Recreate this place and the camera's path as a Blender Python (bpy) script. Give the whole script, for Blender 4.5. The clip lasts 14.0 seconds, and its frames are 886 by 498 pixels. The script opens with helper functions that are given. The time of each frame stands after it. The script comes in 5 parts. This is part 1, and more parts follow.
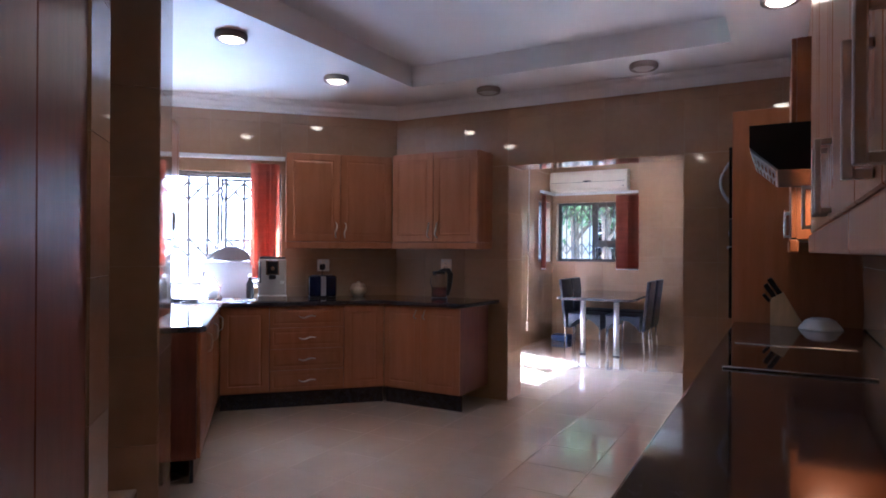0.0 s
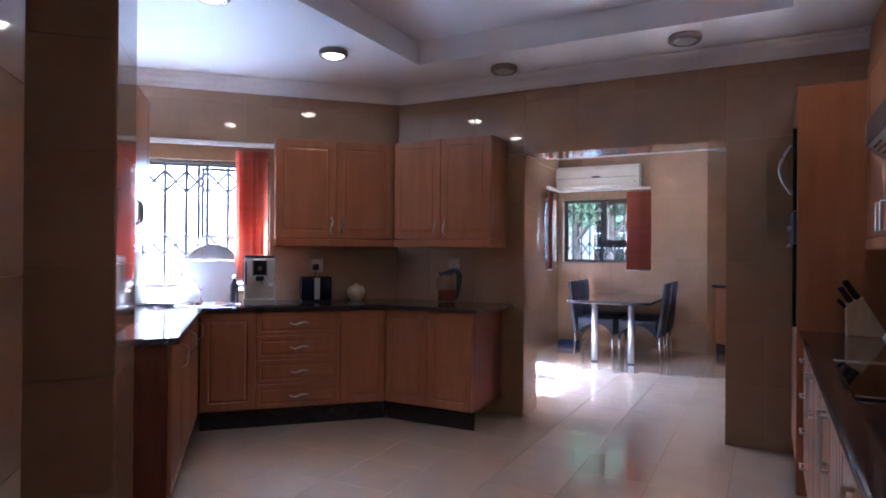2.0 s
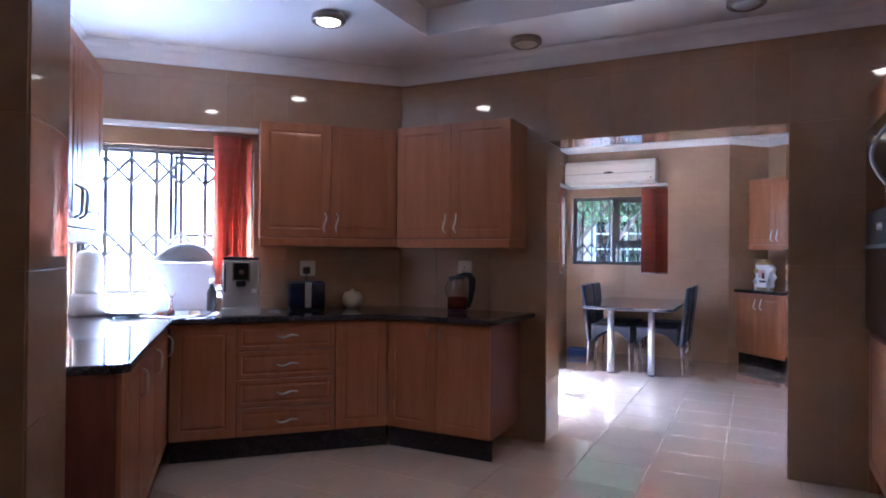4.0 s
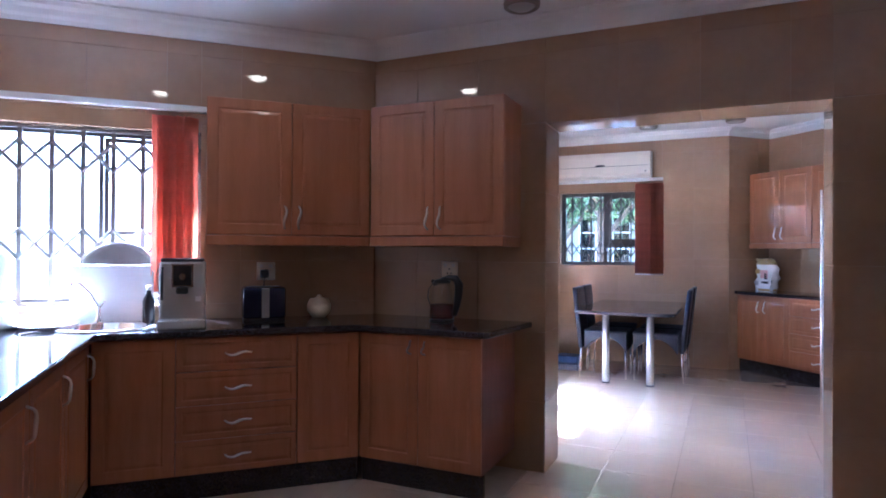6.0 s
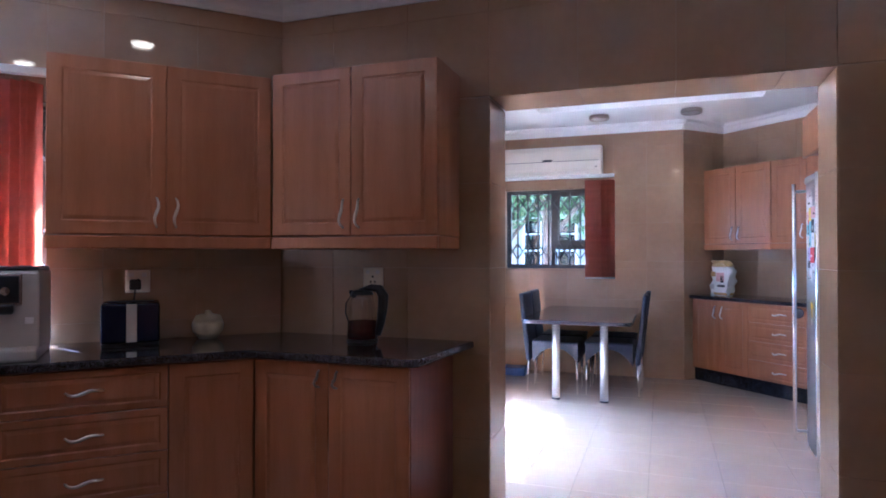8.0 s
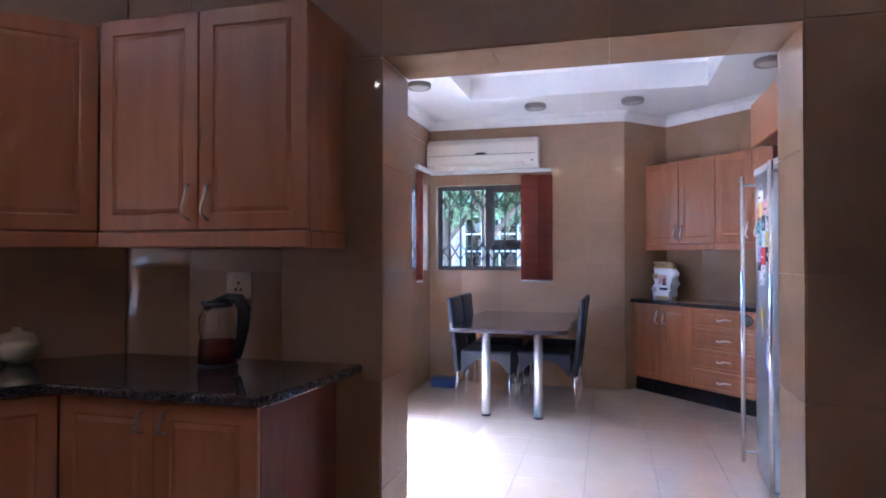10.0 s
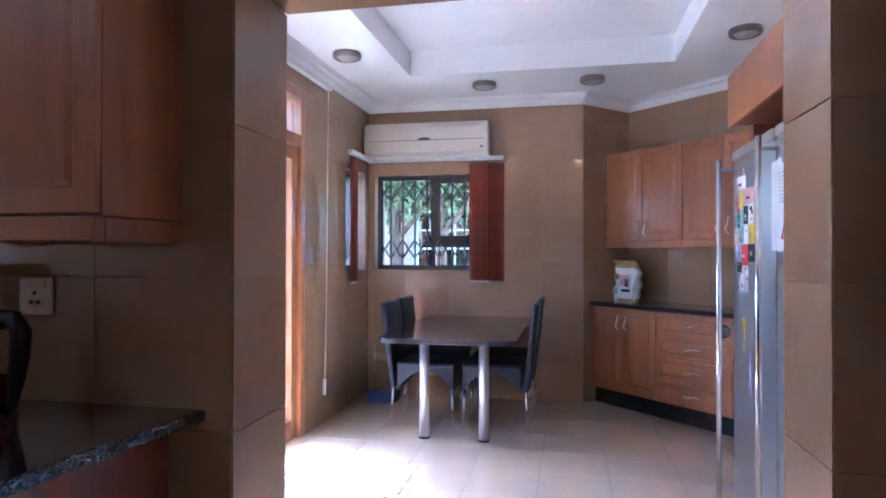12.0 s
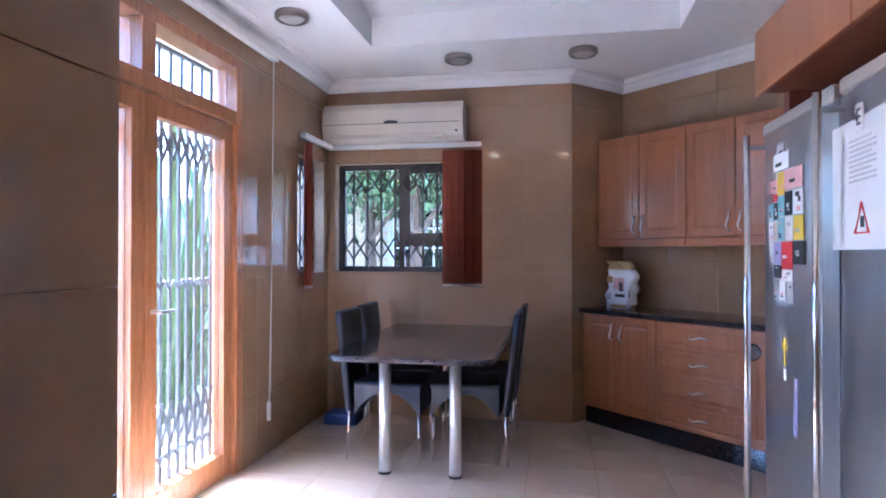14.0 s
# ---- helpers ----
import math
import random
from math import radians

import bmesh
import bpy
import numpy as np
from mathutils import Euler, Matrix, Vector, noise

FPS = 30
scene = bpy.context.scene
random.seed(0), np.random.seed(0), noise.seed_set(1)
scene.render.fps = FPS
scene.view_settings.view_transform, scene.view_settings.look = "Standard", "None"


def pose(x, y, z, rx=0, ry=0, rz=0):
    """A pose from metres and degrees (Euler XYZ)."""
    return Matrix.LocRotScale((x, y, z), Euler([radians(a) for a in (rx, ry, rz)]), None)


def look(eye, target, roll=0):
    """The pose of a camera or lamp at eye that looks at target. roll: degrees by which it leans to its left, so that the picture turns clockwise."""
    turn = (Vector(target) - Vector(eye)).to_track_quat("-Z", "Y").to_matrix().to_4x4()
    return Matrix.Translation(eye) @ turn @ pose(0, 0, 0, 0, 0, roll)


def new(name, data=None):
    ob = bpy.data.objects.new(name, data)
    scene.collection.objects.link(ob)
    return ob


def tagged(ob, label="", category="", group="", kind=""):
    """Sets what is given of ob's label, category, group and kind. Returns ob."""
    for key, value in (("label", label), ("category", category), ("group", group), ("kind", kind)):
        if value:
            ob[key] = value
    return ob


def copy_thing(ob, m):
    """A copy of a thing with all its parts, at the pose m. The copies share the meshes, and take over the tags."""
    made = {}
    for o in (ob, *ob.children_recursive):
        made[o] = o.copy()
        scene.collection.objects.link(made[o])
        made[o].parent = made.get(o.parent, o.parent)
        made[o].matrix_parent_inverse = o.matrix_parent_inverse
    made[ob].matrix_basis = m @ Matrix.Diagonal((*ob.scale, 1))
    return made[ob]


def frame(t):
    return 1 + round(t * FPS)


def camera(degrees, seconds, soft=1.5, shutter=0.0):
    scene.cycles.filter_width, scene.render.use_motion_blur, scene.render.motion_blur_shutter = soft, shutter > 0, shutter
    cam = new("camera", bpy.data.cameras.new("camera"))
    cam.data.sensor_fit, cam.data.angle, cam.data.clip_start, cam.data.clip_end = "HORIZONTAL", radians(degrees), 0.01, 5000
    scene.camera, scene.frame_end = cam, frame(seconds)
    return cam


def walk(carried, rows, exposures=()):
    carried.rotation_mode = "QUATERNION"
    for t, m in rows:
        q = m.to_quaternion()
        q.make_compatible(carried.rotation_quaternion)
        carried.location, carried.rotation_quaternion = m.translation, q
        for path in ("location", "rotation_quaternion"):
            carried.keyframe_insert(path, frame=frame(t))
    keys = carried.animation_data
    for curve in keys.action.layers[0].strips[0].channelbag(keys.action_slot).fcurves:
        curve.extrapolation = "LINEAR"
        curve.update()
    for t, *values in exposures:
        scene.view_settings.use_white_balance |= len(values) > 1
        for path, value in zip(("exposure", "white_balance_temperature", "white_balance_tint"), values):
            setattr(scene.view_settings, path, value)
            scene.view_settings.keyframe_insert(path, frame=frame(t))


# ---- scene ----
cam = camera(71.2, 14.0, soft=1.8)
PATH = [
    (0, (0.517, -0.312, 1.313), (-0.447, 1.44, 1.316), 0.3),
    (0.5, (0.421, -0.214, 1.299), (-0.536, 1.542, 1.303), 0.3),
    (1, (0.305, -0.103, 1.302), (-0.643, 1.658, 1.308), 0.4),
    (1.5, (0.209, -0.003, 1.299), (-0.729, 1.763, 1.305), 0.4),
    (2, (0.101, 0.114, 1.287), (-0.829, 1.884, 1.295), 0.4),
    (2.5, (-0.036, 0.252, 1.288), (-0.958, 2.026, 1.297), 0.4),
    (3, (-0.135, 0.369, 1.285), (-1.049, 2.148, 1.295), 0.5),
    (5.5, (-0.57, 1.003, 1.291), (-1.428, 2.809, 1.304), 0.3),
    (6, (-0.624, 1.145, 1.281), (-1.456, 2.963, 1.295), 0.3),
    (6.5, (-0.688, 1.316, 1.286), (-1.483, 3.151, 1.302), 0.2),
    (7, (-0.728, 1.481, 1.279), (-1.484, 3.332, 1.298), 0.1),
    (7.5, (-0.767, 1.653, 1.28), (-1.482, 3.521, 1.299), -0.0),
    (8, (-0.813, 1.831, 1.289), (-1.479, 3.717, 1.311), -0.0),
    (10.5, (-0.751, 2.642, 1.29), (-1.232, 4.583, 1.311), -0.0),
    (11, (-0.748, 2.822, 1.298), (-1.197, 4.771, 1.315), 0.0),
    (11.5, (-0.736, 3.019, 1.299), (-1.154, 4.975, 1.317), 0.1),
    (12, (-0.712, 3.19, 1.295), (-1.113, 5.149, 1.311), 0.1),
    (12.5, (-0.699, 3.354, 1.287), (-1.088, 5.316, 1.303), 0.0),
    (13, (-0.707, 3.541, 1.297), (-1.083, 5.505, 1.312), 0.0),
    (13.5, (-0.719, 3.725, 1.3), (-1.084, 5.691, 1.315), 0.1),
    (14, (-0.729, 3.895, 1.297), (-1.083, 5.863, 1.312), 0.1),
]
walk(cam, [(t, look(eye, target, roll)) for t, eye, target, roll in PATH], exposures=[(0, 4.82, 4600, 14), (5, 4.88, 4300, 14), (8, 4.8, 4300, 14), (12, 4.45, 4450, 14), (14, 4.27, 4520, 14)])

# ---------------------------------------------------------------- world, sun
world = bpy.data.worlds.new("world")
scene.world = world
world.use_nodes = True
wn, wl = world.node_tree.nodes, world.node_tree.links
sky = wn.new("ShaderNodeTexSky")
sky.sky_type, sky.sun_disc = "NISHITA", False
SUN_EL, SUN_AZ = radians(60), radians(-72)
sky.sun_elevation, sky.sun_rotation = SUN_EL, SUN_AZ
wl.new(sky.outputs[0], wn["Background"].inputs[0])
wn["Background"].inputs[1].default_value = 0.15
sun = new("sun", bpy.data.lights.new("sun", "SUN"))
sun.data.energy, sun.data.angle, sun.data.color = 4.3, radians(0.5), (1.0, 0.95, 0.88)
sun.matrix_world = look((0, 0, 20), (-math.sin(SUN_AZ) * math.cos(SUN_EL), -math.cos(SUN_AZ) * math.cos(SUN_EL), 20 - math.sin(SUN_EL)))

# daylight of the bright yard, in the kitchen window's opening
wlamp = new("kitchen_window_daylight", bpy.data.lights.new("kitchen_window_daylight", "AREA"))
wlamp.data.shape, wlamp.data.size, wlamp.data.size_y, wlamp.data.energy, wlamp.data.color = "RECTANGLE", 1.08, 0.98, 1.65, (0.86, 0.93, 1.0)
wlamp.matrix_world = look((-4.040, 3.696, 1.49), (-3.040, 2.696, 1.49))


# ---------------------------------------------------------------- materials
def material(name, base, rough=0.5, metal=0.0, vary=0.12, scale=4.0, bump=0.0, bump_scale=60.0, coat=0.0, stretch=(1, 1, 1), rand=0.0, spec=0.5, hue=None):
    """Principled surface with two scales of variation and a fine relief. hue: a second colour that the large noise mixes in."""
    m = bpy.data.materials.new(name)
    m.use_nodes = True
    n, l = m.node_tree.nodes, m.node_tree.links
    b = n["Principled BSDF"]
    b.inputs["Metallic"].default_value = metal
    b.inputs["Coat Weight"].default_value = coat
    b.inputs["Specular IOR Level"].default_value = spec
    tc = n.new("ShaderNodeTexCoord")
    mp = n.new("ShaderNodeMapping")
    mp.inputs["Scale"].default_value = stretch
    l.new(tc.outputs["Object"], mp.inputs[0])
    info = n.new("ShaderNodeObjectInfo")
    if rand:
        add = n.new("ShaderNodeVectorMath")
        add.operation = "MULTIPLY_ADD"
        comb = n.new("ShaderNodeCombineXYZ")
        for i in range(3):
            l.new(info.outputs["Random"], comb.inputs[i])
        l.new(comb.outputs[0], add.inputs[0])
        add.inputs[1].default_value = (7.3, 11.9, 5.1)
        l.new(mp.outputs[0], add.inputs[2])
        vec = add.outputs[0]
    else:
        vec = mp.outputs[0]
    big = n.new("ShaderNodeTexNoise")
    big.inputs["Scale"].default_value, big.inputs["Detail"].default_value = scale, 6
    small = n.new("ShaderNodeTexNoise")
    small.inputs["Scale"].default_value, small.inputs["Detail"].default_value = scale * 9, 4
    for t in (big, small):
        l.new(vec, t.inputs[0])
    mix = n.new("ShaderNodeMix")
    mix.data_type = "RGBA"
    lo = tuple(c * (1 - vary) for c in base) + (1,)
    hi = tuple(min(1, c * (1 + vary)) for c in (hue or base)) + (1,)
    mix.inputs[6].default_value, mix.inputs[7].default_value = lo, hi
    ramp = n.new("ShaderNodeMapRange")
    ramp.inputs[1].default_value, ramp.inputs[2].default_value = 0.3, 0.7
    ma = n.new("ShaderNodeMath")
    ma.operation = "MULTIPLY_ADD"
    l.new(small.outputs[0], ma.inputs[0])
    ma.inputs[1].default_value = 0.35
    l.new(big.outputs[0], ma.inputs[2])
    su = n.new("ShaderNodeMath")
    su.operation = "SUBTRACT"
    l.new(ma.outputs[0], su.inputs[0])
    su.inputs[1].default_value = 0.175
    l.new(su.outputs[0], ramp.inputs[0])
    l.new(ramp.outputs[0], mix.inputs[0])
    out = mix.outputs[2]
    if rand:
        hsv = n.new("ShaderNodeHueSaturation")
        mr = n.new("ShaderNodeMapRange")
        mr.inputs[3].default_value, mr.inputs[4].default_value = 1 - rand, 1 + rand
        l.new(info.outputs["Random"], mr.inputs[0])
        l.new(mr.outputs[0], hsv.inputs["Value"])
        l.new(out, hsv.inputs["Color"])
        out = hsv.outputs[0]
    l.new(out, b.inputs["Base Color"])
    rr = n.new("ShaderNodeMapRange")
    rr.inputs[3].default_value, rr.inputs[4].default_value = rough * 0.8, min(1, rough * 1.25)
    l.new(small.outputs[0], rr.inputs[0])
    l.new(rr.outputs[0], b.inputs["Roughness"])
    if bump:
        fine = n.new("ShaderNodeTexNoise")
        fine.inputs["Scale"].default_value, fine.inputs["Detail"].default_value = bump_scale, 3
        l.new(vec, fine.inputs[0])
        bp = n.new("ShaderNodeBump")
        bp.inputs["Strength"].default_value, bp.inputs["Distance"].default_value = bump, 0.01
        l.new(fine.outputs[0], bp.inputs["Height"])
        l.new(bp.outputs[0], b.inputs["Normal"])
    return m


def glow(name, color, strength):
    m = bpy.data.materials.new(name)
    m.use_nodes = True
    b = m.node_tree.nodes["Principled BSDF"]
    b.inputs["Base Color"].default_value = (0.8, 0.8, 0.78, 1)
    b.inputs["Emission Color"].default_value = (*color, 1)
    b.inputs["Emission Strength"].default_value = strength
    return m


def glass(name, tint=(1, 1, 1), rough=0.0):
    m = bpy.data.materials.new(name)
    m.use_nodes = True
    b = m.node_tree.nodes["Principled BSDF"]
    b.inputs["Base Color"].default_value = (*tint, 1)
    b.inputs["Transmission Weight"].default_value = 1
    b.inputs["Roughness"].default_value = rough
    b.inputs["IOR"].default_value = 1.45
    return m


def thin_glass(name, tint, gloss):
    """A thin clear wall: light passes straight on, a little is mirrored."""
    m = bpy.data.materials.new(name)
    m.use_nodes = True
    n, l = m.node_tree.nodes, m.node_tree.links
    n.remove(n["Principled BSDF"])
    see, shine, mix = n.new("ShaderNodeBsdfTransparent"), n.new("ShaderNodeBsdfGlossy"), n.new("ShaderNodeMixShader")
    see.inputs[0].default_value = (*tint, 1)
    shine.inputs["Roughness"].default_value = 0.02
    mix.inputs[0].default_value = gloss
    l.new(see.outputs[0], mix.inputs[1])
    l.new(shine.outputs[0], mix.inputs[2])
    l.new(mix.outputs[0], n["Material Output"].inputs[0])
    return m


def granite(name, dark, fleck, scale, rough):
    m = bpy.data.materials.new(name)
    m.use_nodes = True
    n, l = m.node_tree.nodes, m.node_tree.links
    b = n["Principled BSDF"]
    tc = n.new("ShaderNodeTexCoord")
    v = n.new("ShaderNodeTexVoronoi")
    v.inputs["Scale"].default_value = scale
    l.new(tc.outputs["Object"], v.inputs[0])
    nz = n.new("ShaderNodeTexNoise")
    nz.inputs["Scale"].default_value, nz.inputs["Detail"].default_value = scale * 0.12, 8
    l.new(tc.outputs["Object"], nz.inputs[0])
    sep = n.new("ShaderNodeSeparateColor")
    l.new(v.outputs["Color"], sep.inputs[0])
    mul = n.new("ShaderNodeMath")
    mul.operation = "MULTIPLY"
    l.new(sep.outputs[0], mul.inputs[0])
    l.new(nz.outputs[0], mul.inputs[1])
    r = n.new("ShaderNodeValToRGB")
    r.color_ramp.elements[0].position, r.color_ramp.elements[0].color = 0.12, (*dark, 1)
    r.color_ramp.elements[1].position, r.color_ramp.elements[1].color = 0.62, (*fleck, 1)
    l.new(mul.outputs[0], r.inputs[0])
    l.new(r.outputs[0], b.inputs["Base Color"])
    b.inputs["Roughness"].default_value = rough
    b.inputs["Coat Weight"].default_value = 0.3
    b.inputs["Coat Roughness"].default_value = 0.04
    return m


M = {}
M["wall_tile"] = material("polished_beige_wall_tile", (0.385, 0.240, 0.135), rough=0.05, vary=0.05, scale=2.2, rand=0.008, coat=0.35, hue=(0.41, 0.265, 0.155))
M["grout"] = material("brown_grout", (0.44, 0.31, 0.20), rough=0.85, scale=20)
M["floor_tile"] = material("polished_cream_floor_tile", (0.66, 0.52, 0.395), rough=0.06, vary=0.045, scale=2.4, rand=0.012, coat=1.0)
M["floor_grout"] = material("grey_floor_grout", (0.30, 0.235, 0.175), rough=0.9, scale=20)
M["ceiling"] = material("white_ceiling_paint", (0.85, 0.85, 0.86), rough=0.55, vary=0.02, scale=2.0, bump=0.02, bump_scale=120)
M["plaster"] = material("outer_plaster", (0.62, 0.56, 0.48), rough=0.9, scale=3, bump=0.2)
M["wood"] = material("cherry_wood_foil", (0.365, 0.138, 0.050), rough=0.30, vary=0.045, scale=4.0, stretch=(5, 5, 0.5), coat=0.15, rand=0.05, hue=(0.41, 0.166, 0.068))
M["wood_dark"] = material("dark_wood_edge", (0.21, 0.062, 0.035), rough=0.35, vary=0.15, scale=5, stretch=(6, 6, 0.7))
M["door_wood"] = material("varnished_meranti", (0.36, 0.145, 0.05), rough=0.28, vary=0.10, scale=6.0, stretch=(7, 7, 0.5), coat=0.3, hue=(0.42, 0.18, 0.07))
M["granite"] = granite("polished_dark_granite", (0.016, 0.014, 0.018), (0.115, 0.098, 0.104), 240, 0.09)
M["kick"] = granite("dark_kick_granite", (0.012, 0.012, 0.018), (0.05, 0.047, 0.060), 220, 0.10)
M["steel"] = material("brushed_steel", (0.50, 0.50, 0.51), rough=0.3, metal=1.0, vary=0.05, scale=8, stretch=(1, 1, 30))
M["fridge_steel"] = material("fridge_brushed_steel", (0.58, 0.60, 0.64), rough=0.30, metal=0.95, vary=0.05, scale=5, stretch=(30, 30, 0.6))
M["chrome"] = material("polished_chrome", (0.78, 0.77, 0.76), rough=0.12, metal=1.0, vary=0.03)
M["nickel"] = material("satin_nickel", (0.80, 0.77, 0.73), rough=0.34, metal=1.0, vary=0.04)
M["column"] = material("satin_steel_column", (0.88, 0.87, 0.86), rough=0.42, metal=0.9, vary=0.04, scale=6, stretch=(1, 1, 20))
M["pewter"] = material("dull_pewter", (0.30, 0.265, 0.24), rough=0.3, metal=1.0, vary=0.06)
M["black"] = material("black_plastic", (0.012, 0.012, 0.014), rough=0.3, vary=0.2, scale=8)
M["leather"] = material("black_leather", (0.014, 0.017, 0.032), rough=0.36, vary=0.25, scale=12, bump=0.25, bump_scale=220)
M["ac_white"] = material("cream_white_plastic", (0.70, 0.64, 0.55), rough=0.35, vary=0.03)
M["white"] = material("white_plastic", (0.76, 0.76, 0.75), rough=0.35, vary=0.03)
M["cord"] = material("white_cord", (0.72, 0.68, 0.6), rough=0.6)
M["blind"] = material("red_blind_fabric", (0.70, 0.24, 0.16), rough=0.75, vary=0.12, scale=25, bump=0.15, bump_scale=400)
bn, bl = M["blind"].node_tree.nodes, M["blind"].node_tree.links
tl, ms = bn.new("ShaderNodeBsdfTranslucent"), bn.new("ShaderNodeMixShader")
tl.inputs[0].default_value, ms.inputs[0].default_value = (0.52, 0.17, 0.09, 1), 0.3
bl.new(bn["Principled BSDF"].outputs[0], ms.inputs[1])
bl.new(tl.outputs[0], ms.inputs[2])
bl.new(ms.outputs[0], bn["Material Output"].inputs[0])
M["frame"] = material("bronze_aluminium", (0.11, 0.095, 0.08), rough=0.4, metal=0.4, vary=0.1)
M["gate"] = material("painted_steel_gate", (0.16, 0.14, 0.125), rough=0.45, vary=0.1)
# door gate steel: shade is put into the base colour, since sun strikes it
M["gate_shaded"] = material("shaded_steel_gate", (0.13, 0.13, 0.127), rough=0.45, vary=0.1)
M["glass"] = glass("window_glass")
M["hob"] = material("black_hob_glass", (0.008, 0.008, 0.009), rough=0.05, vary=0.1, coat=0.5)
M["lit"] = glow("lit_lamp_glass", (1.0, 0.74, 0.42), 0.9)
M["unlit"] = material("frosted_lamp_glass", (0.45, 0.43, 0.41), rough=0.3, vary=0.02)
M["silver"] = material("silver_plastic", (0.50, 0.48, 0.45), rough=0.32, metal=0.4, vary=0.04)
M["blue"] = material("dark_blue_enamel", (0.008, 0.011, 0.032), rough=0.2, vary=0.1)
M["blue_mat"] = material("blue_plastic", (0.03, 0.07, 0.24), rough=0.4, vary=0.1)
M["ivory"] = material("ivory_ceramic", (0.62, 0.52, 0.34), rough=0.3, vary=0.05)
M["grey_board"] = material("pale_grey_board", (0.46, 0.47, 0.49), rough=0.5, vary=0.05)
M["beech"] = material("pale_beech", (0.62, 0.44, 0.25), rough=0.45, vary=0.1, scale=6, stretch=(6, 6, 1))
M["socket"] = material("cream_socket", (0.80, 0.74, 0.62), rough=0.4, vary=0.03)
M["paper"] = material("white_paper", (0.78, 0.78, 0.78), rough=0.8, vary=0.02)
M["ink"] = material("dark_ink", (0.03, 0.03, 0.035), rough=0.7)
M["red"] = material("red_print", (0.55, 0.03, 0.03), rough=0.6)
M["yellow"] = material("yellow_print", (0.72, 0.52, 0.05), rough=0.6)
M["gold"] = material("gold_foil_print", (0.42, 0.28, 0.10), rough=0.4, vary=0.2, scale=20)
M["teal"] = material("teal_print", (0.25, 0.5, 0.55), rough=0.6)
M["pink"] = material("pink_print", (0.65, 0.38, 0.38), rough=0.6)
M["violet"] = material("pale_violet_print", (0.45, 0.40, 0.62), rough=0.6)
M["tea"] = thin_glass("red_tea", (0.50, 0.04, 0.05), 0.06)
M["clear"] = thin_glass("clear_jug_glass", (0.97, 0.97, 0.97), 0.08)
M["leaf"] = material("green_leaf", (0.06, 0.105, 0.032), rough=0.45, vary=0.4, scale=3, hue=(0.10, 0.155, 0.06))
M["bark"] = material("bark", (0.11, 0.08, 0.055), rough=0.9, vary=0.3, scale=8, bump=0.6)
M["paving"] = material("concrete_paving", (0.44, 0.42, 0.39), rough=0.85, vary=0.15, scale=1.2, bump=0.2)
M["soil"] = material("dark_garden_soil", (0.075, 0.06, 0.035), rough=0.95, vary=0.35, scale=5, bump=0.6, bump_scale=30, hue=(0.06, 0.085, 0.03))
M["brick"] = material("face_brick", (0.40, 0.29, 0.19), rough=0.85, vary=0.2, scale=6, rand=0.18)
M["mortar"] = material("pale_mortar", (0.42, 0.39, 0.34), rough=0.95, scale=10)
M["white_wall"] = material("white_outer_wall", (0.42, 0.41, 0.39), rough=0.85, vary=0.05, scale=2)


# ---------------------------------------------------------------- mesh helpers
def box(bm, x0, y0, z0, x1, y1, z1, bevel=0.0, seg=1):
    made = bmesh.ops.create_cube(bm, size=1)
    bmesh.ops.scale(bm, verts=made["verts"], vec=(x1 - x0, y1 - y0, z1 - z0))
    bmesh.ops.translate(bm, verts=made["verts"], vec=((x0 + x1) / 2, (y0 + y1) / 2, (z0 + z1) / 2))
    if bevel:
        edges = list({e for v in made["verts"] for e in v.link_edges})
        bmesh.ops.bevel(bm, geom=edges, offset=bevel, segments=seg, affect="EDGES", profile=0.5)
    return bm


def boxes(*rows, bevel=0.0, seg=1):
    bm = bmesh.new()
    for r in rows:
        box(bm, *r, bevel=bevel, seg=seg)
    return bm


def prism(points, z0, z1, bevel=0.0, seg=2, holes=()):
    """A plan polygon with holes, as a slab."""
    bm = bmesh.new()
    edges = []
    for loop in (points, *holes):
        vs = [bm.verts.new((x, y, z0)) for x, y in loop]
        edges += [bm.edges.new((vs[i], vs[(i + 1) % len(vs)])) for i in range(len(vs))]
    if holes:
        bmesh.ops.triangle_fill(bm, edges=edges, use_beauty=True)
    else:
        bm.faces.new(list(dict.fromkeys(v for e in edges for v in e.verts)))
    bmesh.ops.recalc_face_normals(bm, faces=bm.faces)
    made = bmesh.ops.extrude_face_region(bm, geom=list(bm.faces))
    bmesh.ops.translate(bm, verts=[g for g in made["geom"] if isinstance(g, bmesh.types.BMVert)], vec=(0, 0, z1 - z0))
    bmesh.ops.recalc_face_normals(bm, faces=bm.faces)
    if bevel:
        rim = [e for e in bm.edges if len(e.link_faces) == 2 and abs(e.verts[0].co.z - e.verts[1].co.z) < 1e-5 and e.calc_face_angle(0) > 1.2]
        bmesh.ops.bevel(bm, geom=rim, offset=bevel, segments=seg, affect="EDGES", profile=0.5)
    return bm


